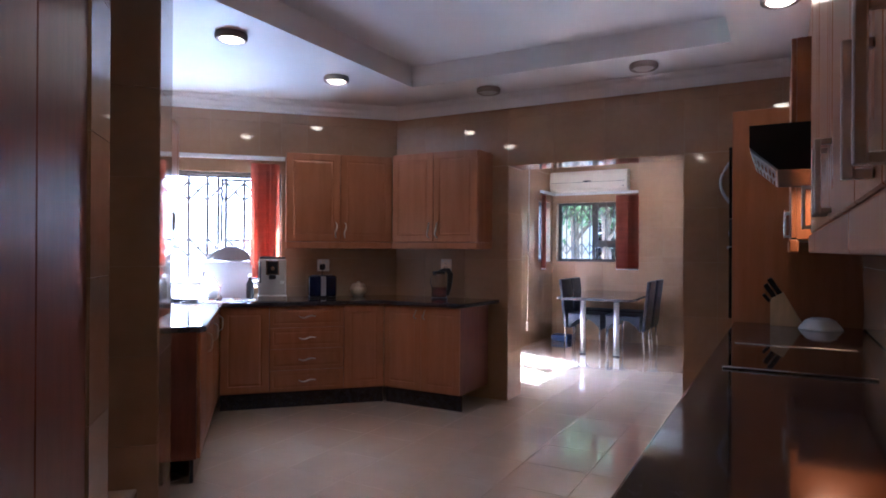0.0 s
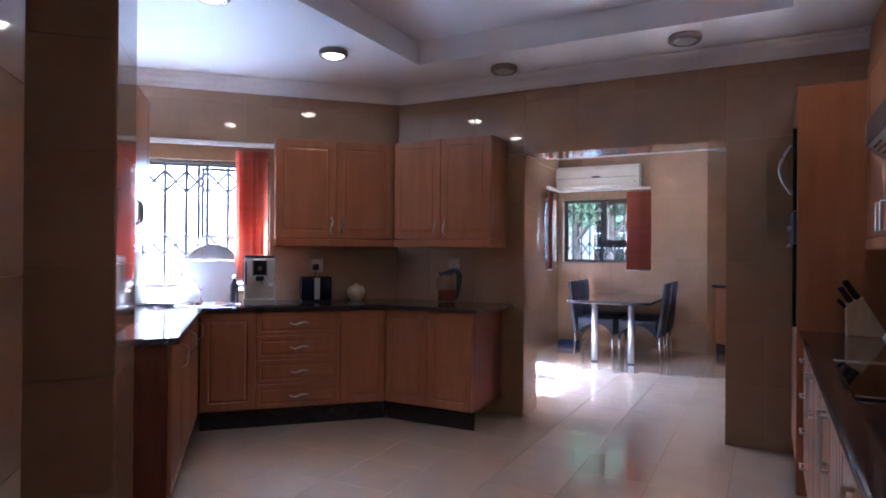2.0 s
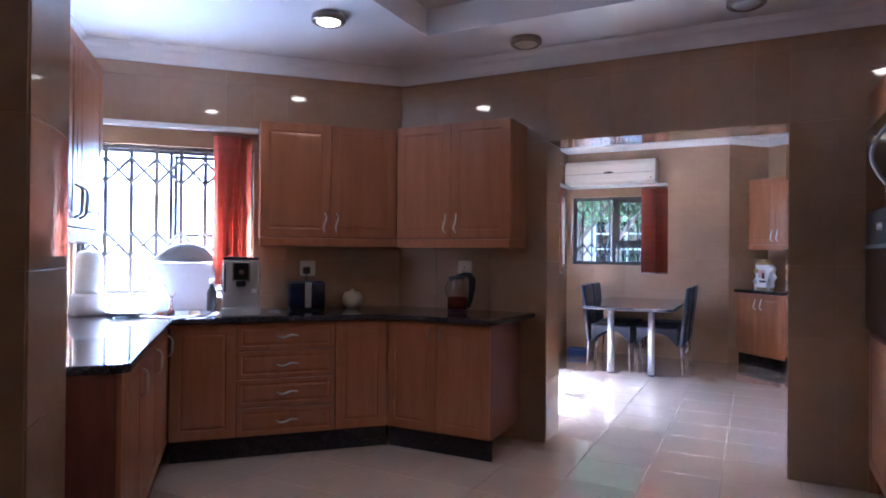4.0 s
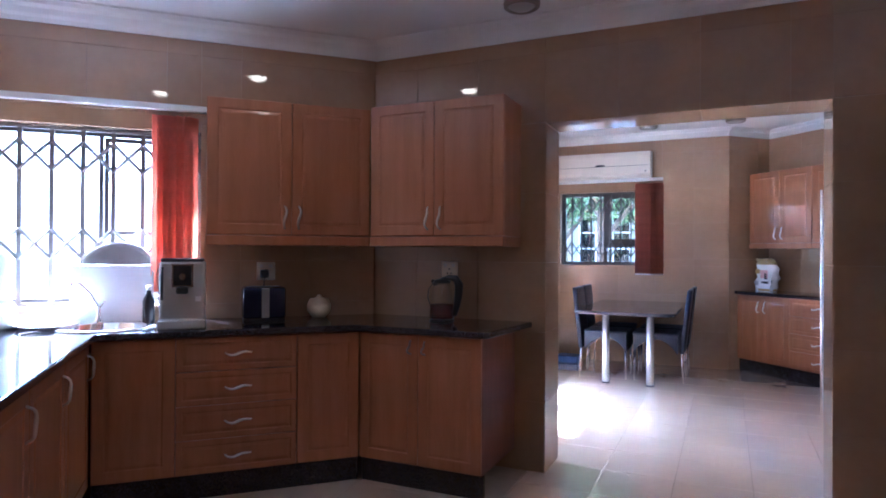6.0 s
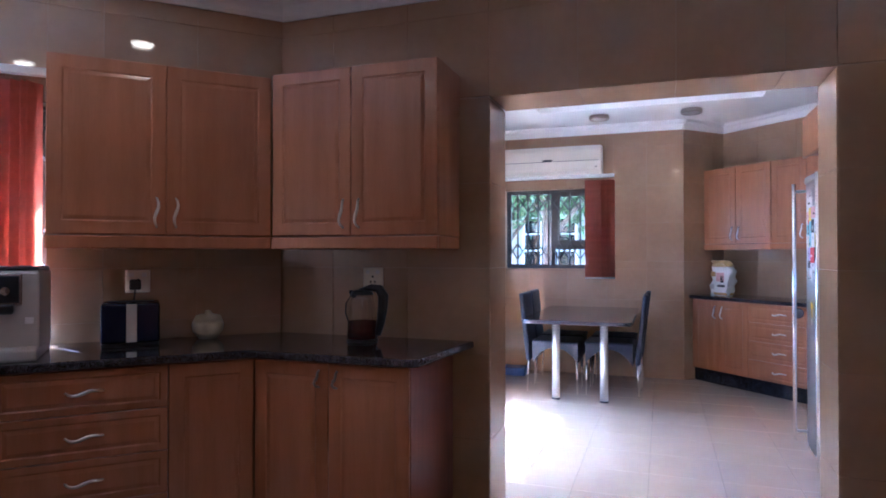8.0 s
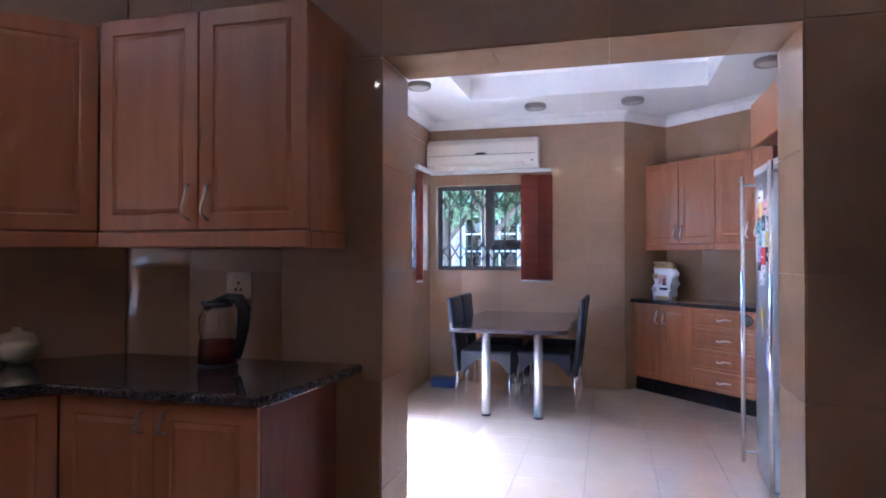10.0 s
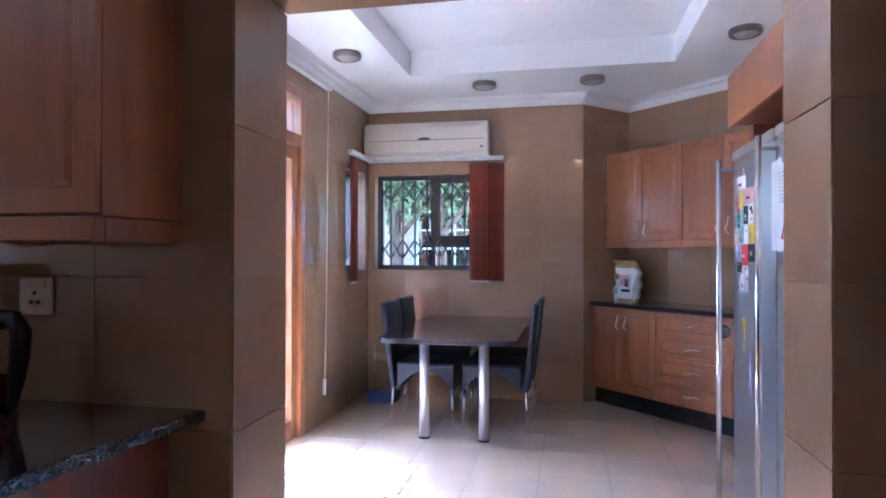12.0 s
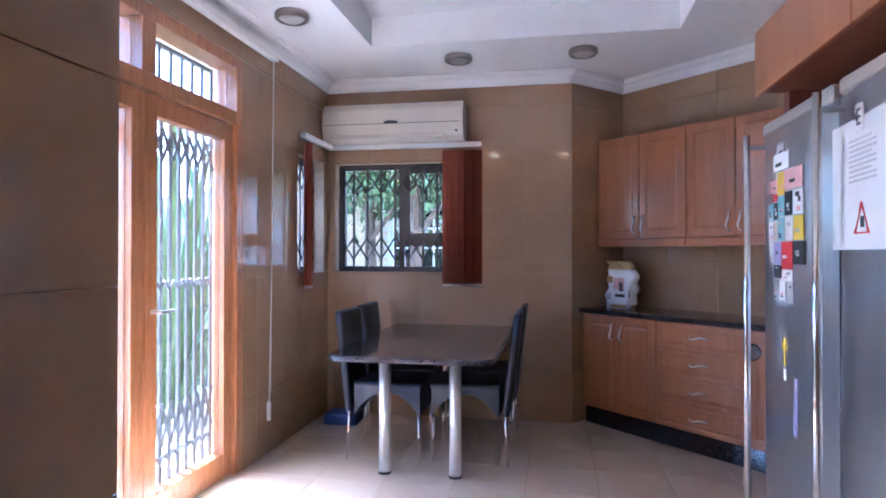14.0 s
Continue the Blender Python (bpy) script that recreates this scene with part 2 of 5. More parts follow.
def tube(points, r, sides=8, bm=None, closed=False):
    """A round bar along points; r may be a list."""
    bm = bm or bmesh.new()
    pts = [Vector(p) for p in points]
    rings = []
    for i, p in enumerate(pts):
        a, b = pts[max(i - 1, 0)], pts[min(i + 1, len(pts) - 1)]
        if closed:
            a, b = pts[i - 1], pts[(i + 1) % len(pts)]
        d = (b - a).normalized()
        u = d.cross(Vector((0, 0, 1)) if abs(d.z) < 0.9 else Vector((1, 0, 0))).normalized()
        v = d.cross(u)
        rad = r[i] if isinstance(r, (list, tuple)) else r
        rings.append([bm.verts.new(p + rad * (math.cos(k * 2 * math.pi / sides) * u + math.sin(k * 2 * math.pi / sides) * v)) for k in range(sides)])
    for i in range(len(rings) - (0 if closed else 1)):
        A, B = rings[i], rings[(i + 1) % len(rings)]
        for k in range(sides):
            bm.faces.new((A[k], A[(k + 1) % sides], B[(k + 1) % sides], B[k]))
    if not closed:
        bm.faces.new(rings[0][::-1])
        bm.faces.new(rings[-1])
    bmesh.ops.recalc_face_normals(bm, faces=bm.faces)
    return bm


def lathe(profile, sides=24, bm=None, at=(0, 0, 0)):
    """A turned shape from (radius, height) pairs."""
    bm = bm or bmesh.new()
    rings = []
    for r, z in profile:
        if r < 1e-6:
            rings.append([bm.verts.new((at[0], at[1], at[2] + z))])
        else:
            rings.append([bm.verts.new((at[0] + r * math.cos(k * 2 * math.pi / sides), at[1] + r * math.sin(k * 2 * math.pi / sides), at[2] + z)) for k in range(sides)])
    for A, B in zip(rings, rings[1:]):
        for k in range(sides):
            q = [A[k % len(A)], A[(k + 1) % len(A)], B[(k + 1) % len(B)], B[k % len(B)]]
            q = list(dict.fromkeys(q))
            if len(q) > 2:
                bm.faces.new(q)
    bmesh.ops.recalc_face_normals(bm, faces=bm.faces)
    return bm


def mesh_of(name, bm, mat, smooth=False):
    me = bpy.data.meshes.new(name)
    bm.to_mesh(me)
    bm.free()
    me.materials.append(M[mat])
    if smooth:
        for p in me.polygons:
            p.use_smooth = True
    return me


def thing(name, m, label, category, group="", kind=""):
    ob = new(name)
    ob.matrix_world = m
    return tagged(ob, label, category, group, kind)


def part(name, bm, mat, parent, label="", smooth=False, m=None):
    ob = new(name, bm if isinstance(bm, bpy.types.Mesh) else mesh_of(name, bm, mat, smooth))
    ob.parent = parent
    if m is not None:
        ob.matrix_local = m
    return tagged(ob, label)


def solid(name, bm, mat, m, label, category, group="", kind="", smooth=False):
    ob = new(name, mesh_of(name, bm, mat, smooth))
    ob.matrix_world = m
    return tagged(ob, label, category, group, kind)


# ---------------------------------------------------------------- plan
CEIL_K, CEIL_D = 2.66, 2.70
C0 = (-2.744, 4.68)
DOORWALL = pose(0, 4.693, 0)                      # local x is world x
WINWALL = pose(C0[0], C0[1], 0, 0, 0, 45)         # local x runs along the wall, -y into the room
LEFTWALL = WINWALL @ pose(-2.21, 0, 0, 0, 0, 90)  # local x toward the window wall, -y into the room
RIGHTWALL = pose(0.92, 4.693, 0, 0, 0, -90)
DIN_LEFT = pose(-2.57, 4.99, 0, 0, 0, 90)
DIN_BACK = pose(0, 8.75, 0)
CHAMFER = pose(-0.60, 8.75, 0, 0, 0, 45)
CABWALL = pose(-0.175, 9.175, 0, 0, 0, -45)
DIN_RIGHT = pose(0.80, 8.25, 0, 0, 0, -90)
TILE_W, TILE_H, GAP, PROUD = 0.42, 0.41, 0.0016, 0.006


def cells(x0, x1, z0, z1, openings):
    xs = sorted({x0, x1, *[v for o in openings for v in (o[0], o[1]) if x0 < v < x1]})
    zs = sorted({z0, z1, *[v for o in openings for v in (o[2], o[3]) if z0 < v < z1]})
    for a, b in zip(xs, xs[1:]):
        for c, d in zip(zs, zs[1:]):
            if not any(o[0] - 1e-6 <= a and b <= o[1] + 1e-6 and o[2] - 1e-6 <= c and d <= o[3] + 1e-6 for o in openings):
                yield a, b, c, d


TILE_MESH = {}


def tile_mesh(w, h):
    key = (round(w, 3), round(h, 3))
    if key not in TILE_MESH:
        TILE_MESH[key] = mesh_of("tile", boxes((0, -PROUD, 0, key[0], 0.001, key[1]), bevel=0.0006), "wall_tile")
    return TILE_MESH[key]


def tiled(wall, x0, x1, z0, z1, openings=(), shift=0.0, m=None):
    """Tiles on a wall's inner face, cut round the openings."""
    i = math.floor((x0 - shift) / TILE_W)
    while shift + i * TILE_W < x1 - 1e-6:
        a, b = max(x0, shift + i * TILE_W), min(x1, shift + (i + 1) * TILE_W)
        j = math.floor(z0 / TILE_H)
        while j * TILE_H < z1 - 1e-6:
            c, d = max(z0, j * TILE_H), min(z1, (j + 1) * TILE_H)
            for p, q, r, s in cells(a, b, c, d, openings):
                if q - p > 0.012 and s - r > 0.012:
                    part("tile", tile_mesh(q - p - GAP, s - r - GAP), None, wall, m=(m or Matrix()) @ pose(p + GAP / 2, 0, r + GAP / 2))
            j += 1
        i += 1


def wall(name, m, x0, x1, height, thick, openings=(), label="", tiles=True, shift=0.0, z0=-0.1):
    bm = bmesh.new()
    for a, b, c, d in cells(x0, x1, z0, height, openings):
        box(bm, a, 0, c, b, thick, d)
    bmesh.ops.remove_doubles(bm, verts=bm.verts, dist=1e-5)
    ob = solid(name, bm, "grout", m, label or "wall clad in polished beige-brown tiles with fine joints", "wall", kind="structure")
    if tiles:
        TILE_JOBS.append((ob, x0, x1, 0.0, min(height, 2.7), openings, shift))
    return ob


TILE_JOBS = []
DOORWAY = (-1.59, -0.145, -0.1, 2.055)
WIN_K = (-2.19, -1.07, 0.97, 2.10)
FDOOR = (0.61, 2.335, -0.1, 2.45)
WIN_L = (3.14, 3.66, 1.15, 2.03)
WIN_B = (-2.50, -1.30, 1.15, 2.03)
w1 = wall("wall_doorway", DOORWALL, -2.76, 0.98, 2.95, 0.297, [DOORWAY], shift=-1.59)
w2 = wall("wall_window", WINWALL, -2.45, 0.0, 2.95, 0.25, [WIN_K])
w3 = wall("wall_left", LEFTWALL, -7.4, 0.0, 2.95, 0.25)
w4 = wall("wall_right", RIGHTWALL, 0.0, 7.2, 2.95, 0.2)
w5 = wall("wall_dining_left", DIN_LEFT, -0.3, 3.77, 2.95, 0.22, [FDOOR, WIN_L])
w6 = wall("wall_dining_back", DIN_BACK, -2.79, -0.60, 2.95, 0.22, [WIN_B], shift=-1.80)
w7 = wall("wall_dining_chamfer", CHAMFER, 0.0, 0.601, 2.95, 0.22)
w8 = wall("wall_cabinet", CABWALL, 0.0, 1.5, 2.95, 0.22)
w9 = wall("wall_dining_right", DIN_RIGHT, -0.1, 3.26, 2.95, 0.2)
# tiled reveals of the doorway
for x, rz, nm in ((-1.59, -90, "jamb"), (-0.145, 90, "jamb")):
    sgn = 1 if rz < 0 else -1
    for j in range(6):
        a, b = j * TILE_H, min((j + 1) * TILE_H, 2.045)
        if b - a > 0.02:
            part("tile", boxes((x, -0.006, a + 0.0012, x + sgn * PROUD, 0.302, b - 0.0012), bevel=0.001), "wall_tile", w1)
for i in range(4):
    a, b = -1.59 + i * TILE_W, min(-1.59 + (i + 1) * TILE_W, -0.145)
    part("tile", boxes((a + (0.008 if i == 0 else 0.0008), -0.006, 2.048, b - 0.0008, 0.302, 2.055), bevel=0.0006), "wall_tile", w1)

# floor slab and ground
solid("floor_slab", prism([(-5.0, 3.2), (1.2, -3.0), (1.2, 8.9), (-0.1, 9.6), (-2.9, 9.2), (-2.9, 5.0)], -0.14, -0.009), "floor_grout", Matrix(), "grey grout bed under the floor tiles", "floor", kind="structure")
g = bmesh.new()
bmesh.ops.create_grid(g, x_segments=2, y_segments=2, size=400)
bmesh.ops.translate(g, verts=g.verts, vec=(0, 0, -0.16))
solid("ground", g, "paving", Matrix(), "pale concrete yard paving", "ground", kind="structure")


# ---------------------------------------------------------------- ceilings with recessed trays
def ceiling(name, outline, z, tray, depth, label):
    x0, y0, x1, y1 = tray
    hole = [(x0, y0), (x1, y0), (x1, y1), (x0, y1)]
    bm = prism(outline, z, z + 0.05, holes=[hole])
    up = z + depth
    box(bm, x0 - 0.2, y0 - 0.2, up, x1 + 0.2, y1 + 0.2, up + 0.05)
    for a in ((x0 - 0.06, y0 - 0.06, x0 - 0.001, y1 + 0.06), (x1 + 0.001, y0 - 0.06, x1 + 0.06, y1 + 0.06), (x0, y0 - 0.06, x1, y0 - 0.001), (x0, y1 + 0.001, x1, y1 + 0.06)):
        box(bm, a[0], a[1], z + 0.05, a[2], a[3], up)
    return solid(name, bm, "ceiling", Matrix(), label, "ceiling", kind="structure")


ceiling("ceiling_kitchen", [(-4.7, 3.1), (1.0, -2.6), (1.0, 4.85), (-2.85, 4.85)], CEIL_K, (-2.19, 1.2, 0.22, 4.06), 0.17, "white painted ceiling with a recessed tray")
ceiling("ceiling_dining", [(-2.7, 4.85), (1.0, 4.85), (1.0, 8.3), (-0.15, 9.4), (-0.75, 8.9), (-2.7, 8.9)], CEIL_D, (-1.95, 5.85, 0.04, 7.93), 0.20, "white painted ceiling with a recessed tray")
# unseen eaves: widened past y 7.7 to block corner-window sun, trimmed elsewhere for the floor patch
solid("roof", prism([(-4.75, 3.1), (1.4, -3.05), (1.4, 9.6), (-0.1, 10.6), (-3.9, 10.1), (-3.9, 7.7), (-3.18, 7.7), (-3.18, 4.63)], 2.96, 3.1), "plaster", Matrix(), "plain flat roof slab, its unseen eaves shaped to block sun", "roof", kind="structure")


def cornice(name, m, x0, x1, z, size):
    prof = [(0, 0), (0, -size), (-0.012, -size), (-0.018, -size * 0.80), (-size * 0.30, -size * 0.66), (-size * 0.42, -size * 0.40), (-size * 0.74, -size * 0.28), (-size * 0.82, -size * 0.12), (-size * 0.95, -size * 0.10), (-size * 0.95, 0)]
    bm = bmesh.new()
    A = [bm.verts.new((x0, y - 0.006, z + h)) for y, h in prof]
    B = [bm.verts.new((x1, y - 0.006, z + h)) for y, h in prof]
    for i in range(len(prof)):
        j = (i + 1) % len(prof)
        bm.faces.new((A[i], A[j], B[j], B[i]))
    bm.faces.new(A)
    bm.faces.new(B[::-1])
    bmesh.ops.recalc_face_normals(bm, faces=bm.faces)
    solid(name, bm, "ceiling", m, "white moulded plaster cornice", "cornice", "cornices", "structure")


for nm, m, a, b, z, s in (("trim_doorway", DOORWALL, -2.74, 0.85, CEIL_K, 0.11), ("trim_window", WINWALL, -2.21, 0.0, CEIL_K, 0.11), ("trim_left", LEFTWALL, -7.2, 0.0, CEIL_K, 0.11),
                          ("trim_right", RIGHTWALL, 0.0, 7.0, CEIL_K, 0.11), ("trim_dining_left", DIN_LEFT, 0.0, 3.76, CEIL_D, 0.09), ("trim_dining_back", DIN_BACK, -2.57, -0.58, CEIL_D, 0.09),
                          ("trim_chamfer", CHAMFER, -0.03, 0.6, CEIL_D, 0.09), ("trim_cabinet", CABWALL, 0.0, 1.4, CEIL_D, 0.09)):
    cornice(nm, m, a, b, z, s)


# ---------------------------------------------------------------- piers on the left wall
def pier(name, x0, x1, depth):
    ob = solid(name, boxes((x0, -depth, -0.1, x1, 0.0, 2.9)), "grout", LEFTWALL, "tiled brown wall pier with a polished face", "pier", kind="structure")
    tiled(ob, x0, x1, 0, CEIL_K, m=pose(0, -depth, 0), shift=x0)
    for j in range(7):
        a, b = j * TILE_H, min((j + 1) * TILE_H, CEIL_K)
        for x, sg in ((x0, -1), (x1, 1)):
            part("tile", boxes((min(x, x + sg * PROUD), -depth, a + 0.0012, max(x, x + sg * PROUD), 0, b - 0.0012), bevel=0.001), "wall_tile", ob)


pier("wall_pier_1", -2.728, -2.344, 0.52)
pier("wall_pier_2", -3.92, -3.70, 0.52)
solid("wall_ledge", boxes((-3.69, -0.44, -0.05, -2.74, -0.01, 0.22), bevel=0.006), "floor_tile", LEFTWALL, "low cream tiled ledge between two piers", "ledge", kind="structure")


# ---------------------------------------------------------------- cabinets
def wave_handle(length, vertical=True, r=0.005):
    """A bow handle bent in an S."""
    pts = []
    for i in range(13):
        u = i / 12 - 0.5
        off = 0.028 * (1 - (2 * u) ** 6)
        sway = 0.008 * math.sin(2 * math.pi * u)
        pts.append((sway, -off, u * length) if vertical else (u * length, -off, sway))
    return tube(pts, [r * (1.5 - 0.6 * abs(2 * i / 12 - 1)) for i in range(13)], 8)


HANDLE = {}


def bar_handle(length, vertical=True):
    """A straight square bar on two square posts."""
    h, r, d = length / 2, 0.0055, 0.028
    spans = [(-r, -d, -h, r, -d + 2 * r, h)] + [(-r * 0.8, -d + 2 * r, e - r, r * 0.8, 0.0, e + r) for e in (r - h, h - r)]
    if not vertical:
        spans = [(z0, y0, x0, z1, y1, x1) for x0, y0, z0, x1, y1, z1 in spans]
    return boxes(*spans, bevel=0.0015)


def square_handle(parent, x, y, z, length=0.18, vertical=True):
    key = ("bar", length, vertical)
    if key not in HANDLE:
        HANDLE[key] = mesh_of("handle", bar_handle(length, vertical), "nickel")
    return part("handle", HANDLE[key], None, parent, "straight square nickel bar handle", m=pose(x, y, z))


def handle(parent, x, y, z, length=0.13, vertical=True):
    key = (length, vertical)
    if key not in HANDLE:
        HANDLE[key] = mesh_of("handle", wave_handle(length, vertical), "pewter" if length < 0.1 else "nickel", True)
    return part("handle", HANDLE[key], None, parent, "satin nickel wavy bow handle", m=pose(x, y, z))


def panel(w, h, thick=0.02, border=0.075):
    """A cabinet front with a raised centre panel; front toward -y, lower left at the origin."""
    bm = boxes((0, -thick, 0, w, 0, h), bevel=0.003)
    bm.faces.ensure_lookup_table()
    f = min(bm.faces, key=lambda f: (round(f.calc_center_median().y, 4), -f.calc_area()))
    if min(w, h) > 2.6 * border:
        bmesh.ops.inset_region(bm, faces=[f], thickness=border)
        bmesh.ops.inset_region(bm, faces=[f], thickness=0.009, depth=-0.004)
        bmesh.ops.inset_region(bm, faces=[f], thickness=0.024, depth=0.004)
    return bm


def front(parent, name, x, z, w, h, depth, border=0.075):
    return part(name, panel(w - 0.003, h - 0.003, border=border), "wood", parent, m=pose(x + 0.0015, -depth, z + 0.0015))


def base_unit(m, x0, x1, depth, kind, label, group, hinge="", top=0.845, small=False, bar=False):
    """A base cabinet: kind doors, drawers or plain."""
    ob = thing("base_cabinet", m @ pose(x0, 0, 0), label, "cabinet", group)
    w = x1 - x0
    part("body", boxes((0.001, -depth + 0.021, 0.13, w - 0.001, -0.02, top)), "wood_dark", ob)
    part("plinth", boxes((0.0, -depth + 0.035, -0.004, w, -depth + 0.055, 0.13)), "kick", ob, "dark granite kickboard")
    if kind == "drawers":
        n, h = 4, (top - 0.005 - 0.135) / 4
        for i in range(n):
            f = front(ob, "drawer", 0, 0.135 + i * h, w, h, depth - 0.02, 0.035)
            if bar:
                square_handle(f, w / 2, -0.02, h / 2, 0.10, False)
            else:
                handle(f, w / 2, -0.02, h / 2, 0.13, False)
    else:
        n = 2 if kind == "doors" else 1
        for i in range(n):
            f = front(ob, "door", i * w / n, 0.135, w / n, top - 0.14, depth - 0.02)
            if kind == "doors" or hinge:
                right = (i == 0) if n == 2 else hinge == "left"
                if bar:
                    square_handle(f, (w / n - 0.045) if right else 0.04, -0.02, top - 0.14 - 0.15)
                    continue
                handle(f, (w / n - 0.045) if right else 0.04, -0.02, top - 0.14 - (0.07 if small else 0.12), 0.07 if small else 0.12)
    return ob


def wall_unit(m, x0, x1, z0, z1, depth, label, group, doors=2, ends="", flip=False, bar=False):
    ob = thing("wall_cabinet", m @ pose(x0, 0, 0), label, "cabinet", group)
    w = x1 - x0
    part("body", boxes((0.001, -depth + 0.021, z0 + 0.06, w - 0.001, -0.008, z1 - 0.002)), "wood", ob)
    part("pelmet", boxes((0, -depth - 0.006, z0, w, -depth + 0.03, z0 + 0.058), bevel=0.006, seg=2), "wood", ob, "moulded light pelmet under the doors")
    if "r" in ends:
        part("end_pelmet", boxes((w - 0.03, -depth + 0.031, z0, w, -0.01, z0 + 0.058), bevel=0.004), "wood", ob)
    for i in range(doors):
        f = front(ob, "door", i * w / doors, z0 + 0.062, w / doors, z1 - z0 - 0.062, depth - 0.02)
        right = (i % 2 == 0) != flip
        if bar:
            square_handle(f, (w / doors - 0.06) if right else 0.06, -0.02, bar / 2 + 0.012, bar)
        else:
            handle(f, (w / doors - 0.04) if right else 0.04, -0.02, 0.10, 0.13)
    return ob


G1, G2, G3 = "kitchen base cabinets", "kitchen wall cabinets", "dining nook cabinets"
base_unit(WINWALL, -1.555, -1.174, 0.57, "plain", "cherry wood base cabinet under the sink", G1)
base_unit(WINWALL, -1.174, -0.567, 0.57, "drawers", "cherry wood cabinet with four drawers and wavy handles", G1)
base_unit(WINWALL, -0.567, -0.224, 0.57, "plain", "narrow cherry wood base cabinet in the angled corner", G1)
base_unit(DOORWALL, -2.499, -1.765, 0.573, "doors", "cherry wood two-door base cabinet beside the doorway", G1, small=True)
wall_unit(WINWALL, -1.037, -0.110, 1.32, 2.15, 0.33, "cherry wood wall cabinet beside the window", G2)
wall_unit(DOORWALL, -2.586, -1.735, 1.32, 2.165, 0.323, "cherry wood wall cabinet beside the doorway", G2, ends="r")
# short return with the sink corner and its end panel
for a, b, k in ((-2.12, -1.62, "plain"), (-1.62, -1.10, "plain"), (-1.10, -0.58, "plain")):
    base_unit(LEFTWALL, a, b, 0.65, k, "cherry wood base cabinet in the window return", G1, hinge="left")
wall_unit(LEFTWALL, -2.32, -1.39, 1.31, 2.12, 0.443, "cherry wood wall cabinet beside the bright window", G2)

# worktops
SINK = (-1.53, -0.31, 0.205)
ring = [(SINK[0] + SINK[2] * math.cos(k * math.pi / 14), SINK[1] + SINK[2] * math.sin(k * math.pi / 14)) for k in range(28)]


def to_win(x, y):
    v = WINWALL.inverted() @ Vector((x, y, 0))
    return v.x, v.y


top_outline = [(-2.205, -0.008), (-2.205, -2.15), (-1.56, -2.15), (-1.53, -2.12), (-1.53, -0.63), (-1.50, -0.60), (-0.249, -0.60)] + [to_win(x, y) for x, y in ((-1.745, 4.085), (-1.72, 4.11), (-1.665, 4.684), (-2.735, 4.684))]
wt = solid("worktop", prism(top_outline, 0.846, 0.88, bevel=0.008, holes=[ring]), "granite", WINWALL, "polished dark granite worktop running round the angled corner", "worktop")
bowl = thing("sink", WINWALL @ pose(SINK[0], SINK[1], 0.88), "round stainless steel sink set in the granite worktop", "sink")
part("bowl", lathe([(0.245, 0.0), (0.245, 0.006), (0.215, 0.009), (0.196, 0.002), (0.185, -0.10), (0.13, -0.145), (0.03, -0.15), (0.0, -0.15)], 32), "chrome", bowl, smooth=True)
part("drain", lathe([(0.0, -0.147), (0.03, -0.147), (0.032, -0.149)], 16), "steel", bowl)


# ---------------------------------------------------------------- right run of the kitchen
G4 = "kitchen right run"


def right_unit(y1, y0, kind, label):
    base_unit(RIGHTWALL, 4.693 - y1, 4.693 - y0, 0.65, kind, label, G4, hinge="left", bar=True)


right_unit(3.92, 3.47, "drawers", "pale lit cherry wood drawer cabinet beside the oven tower")
right_unit(3.47, 2.80, "doors", "cherry wood base cabinet with tall nickel handles")
right_unit(2.80, 2.05, "doors", "cherry wood base cabinet under the hob")
right_unit(2.05, 1.30, "doors", "cherry wood base cabinet along the wall")
right_unit(1.30, 0.55, "doors", "cherry wood base cabinet along the wall")
solid("worktop", prism([(0.25, 0.5), (0.91, 0.5), (0.91, 3.915), (0.25, 3.915)], 0.846, 0.88, bevel=0.008), "granite", Matrix(), "polished dark granite worktop with a glass hob", "worktop")
wall_unit(RIGHTWALL, 4.693 - 0.62, 4.693 - 0.12, 1.31, 2.25, 0.325, "tall cherry wood wall cabinet over the worktop", G4, bar=0.14)
wall_unit(RIGHTWALL, 4.693 - 1.60, 4.693 - 0.62, 1.31, 2.25, 0.325, "two-door cherry wood wall cabinet with long bar handles", G4, bar=0.14)
wall_unit(RIGHTWALL, 4.693 - 2.05, 4.693 - 1.60, 1.31, 2.25, 0.325, "single-door cherry wood wall cabinet beside the cooker hood", G4, doors=1, flip=True, bar=0.14)
wall_unit(RIGHTWALL, 4.693 - 2.80, 4.693 - 2.05, 1.77, 2.25, 0.28, "low cherry wood wall cabinet above the cooker hood", G4, bar=0.13)
wall_unit(RIGHTWALL, 4.693 - 3.90, 4.693 - 2.80, 1.31, 2.25, 0.375, "cherry wood wall cabinet between hood and oven housing", G4, bar=0.13)
soffit = thing("cabinet_soffit", RIGHTWALL, "brown wooden panels closing the wall cabinets to the ceiling", "soffit")
part("body", boxes((0.02, -0.255, 2.253, 4.58, -0.01, 2.655)), "wood_dark", soffit)
for a, b in ((0.02, 0.79), (0.79, 1.89), (1.89, 2.64), (2.64, 3.09), (3.09, 4.07), (4.07, 4.58)):
    d = 0.275 if a < 2.6 else 0.338
    part("panel", boxes((a + 0.002, -d, 2.253, b - 0.002, -0.256, 2.655), bevel=0.002), "wood", soffit)

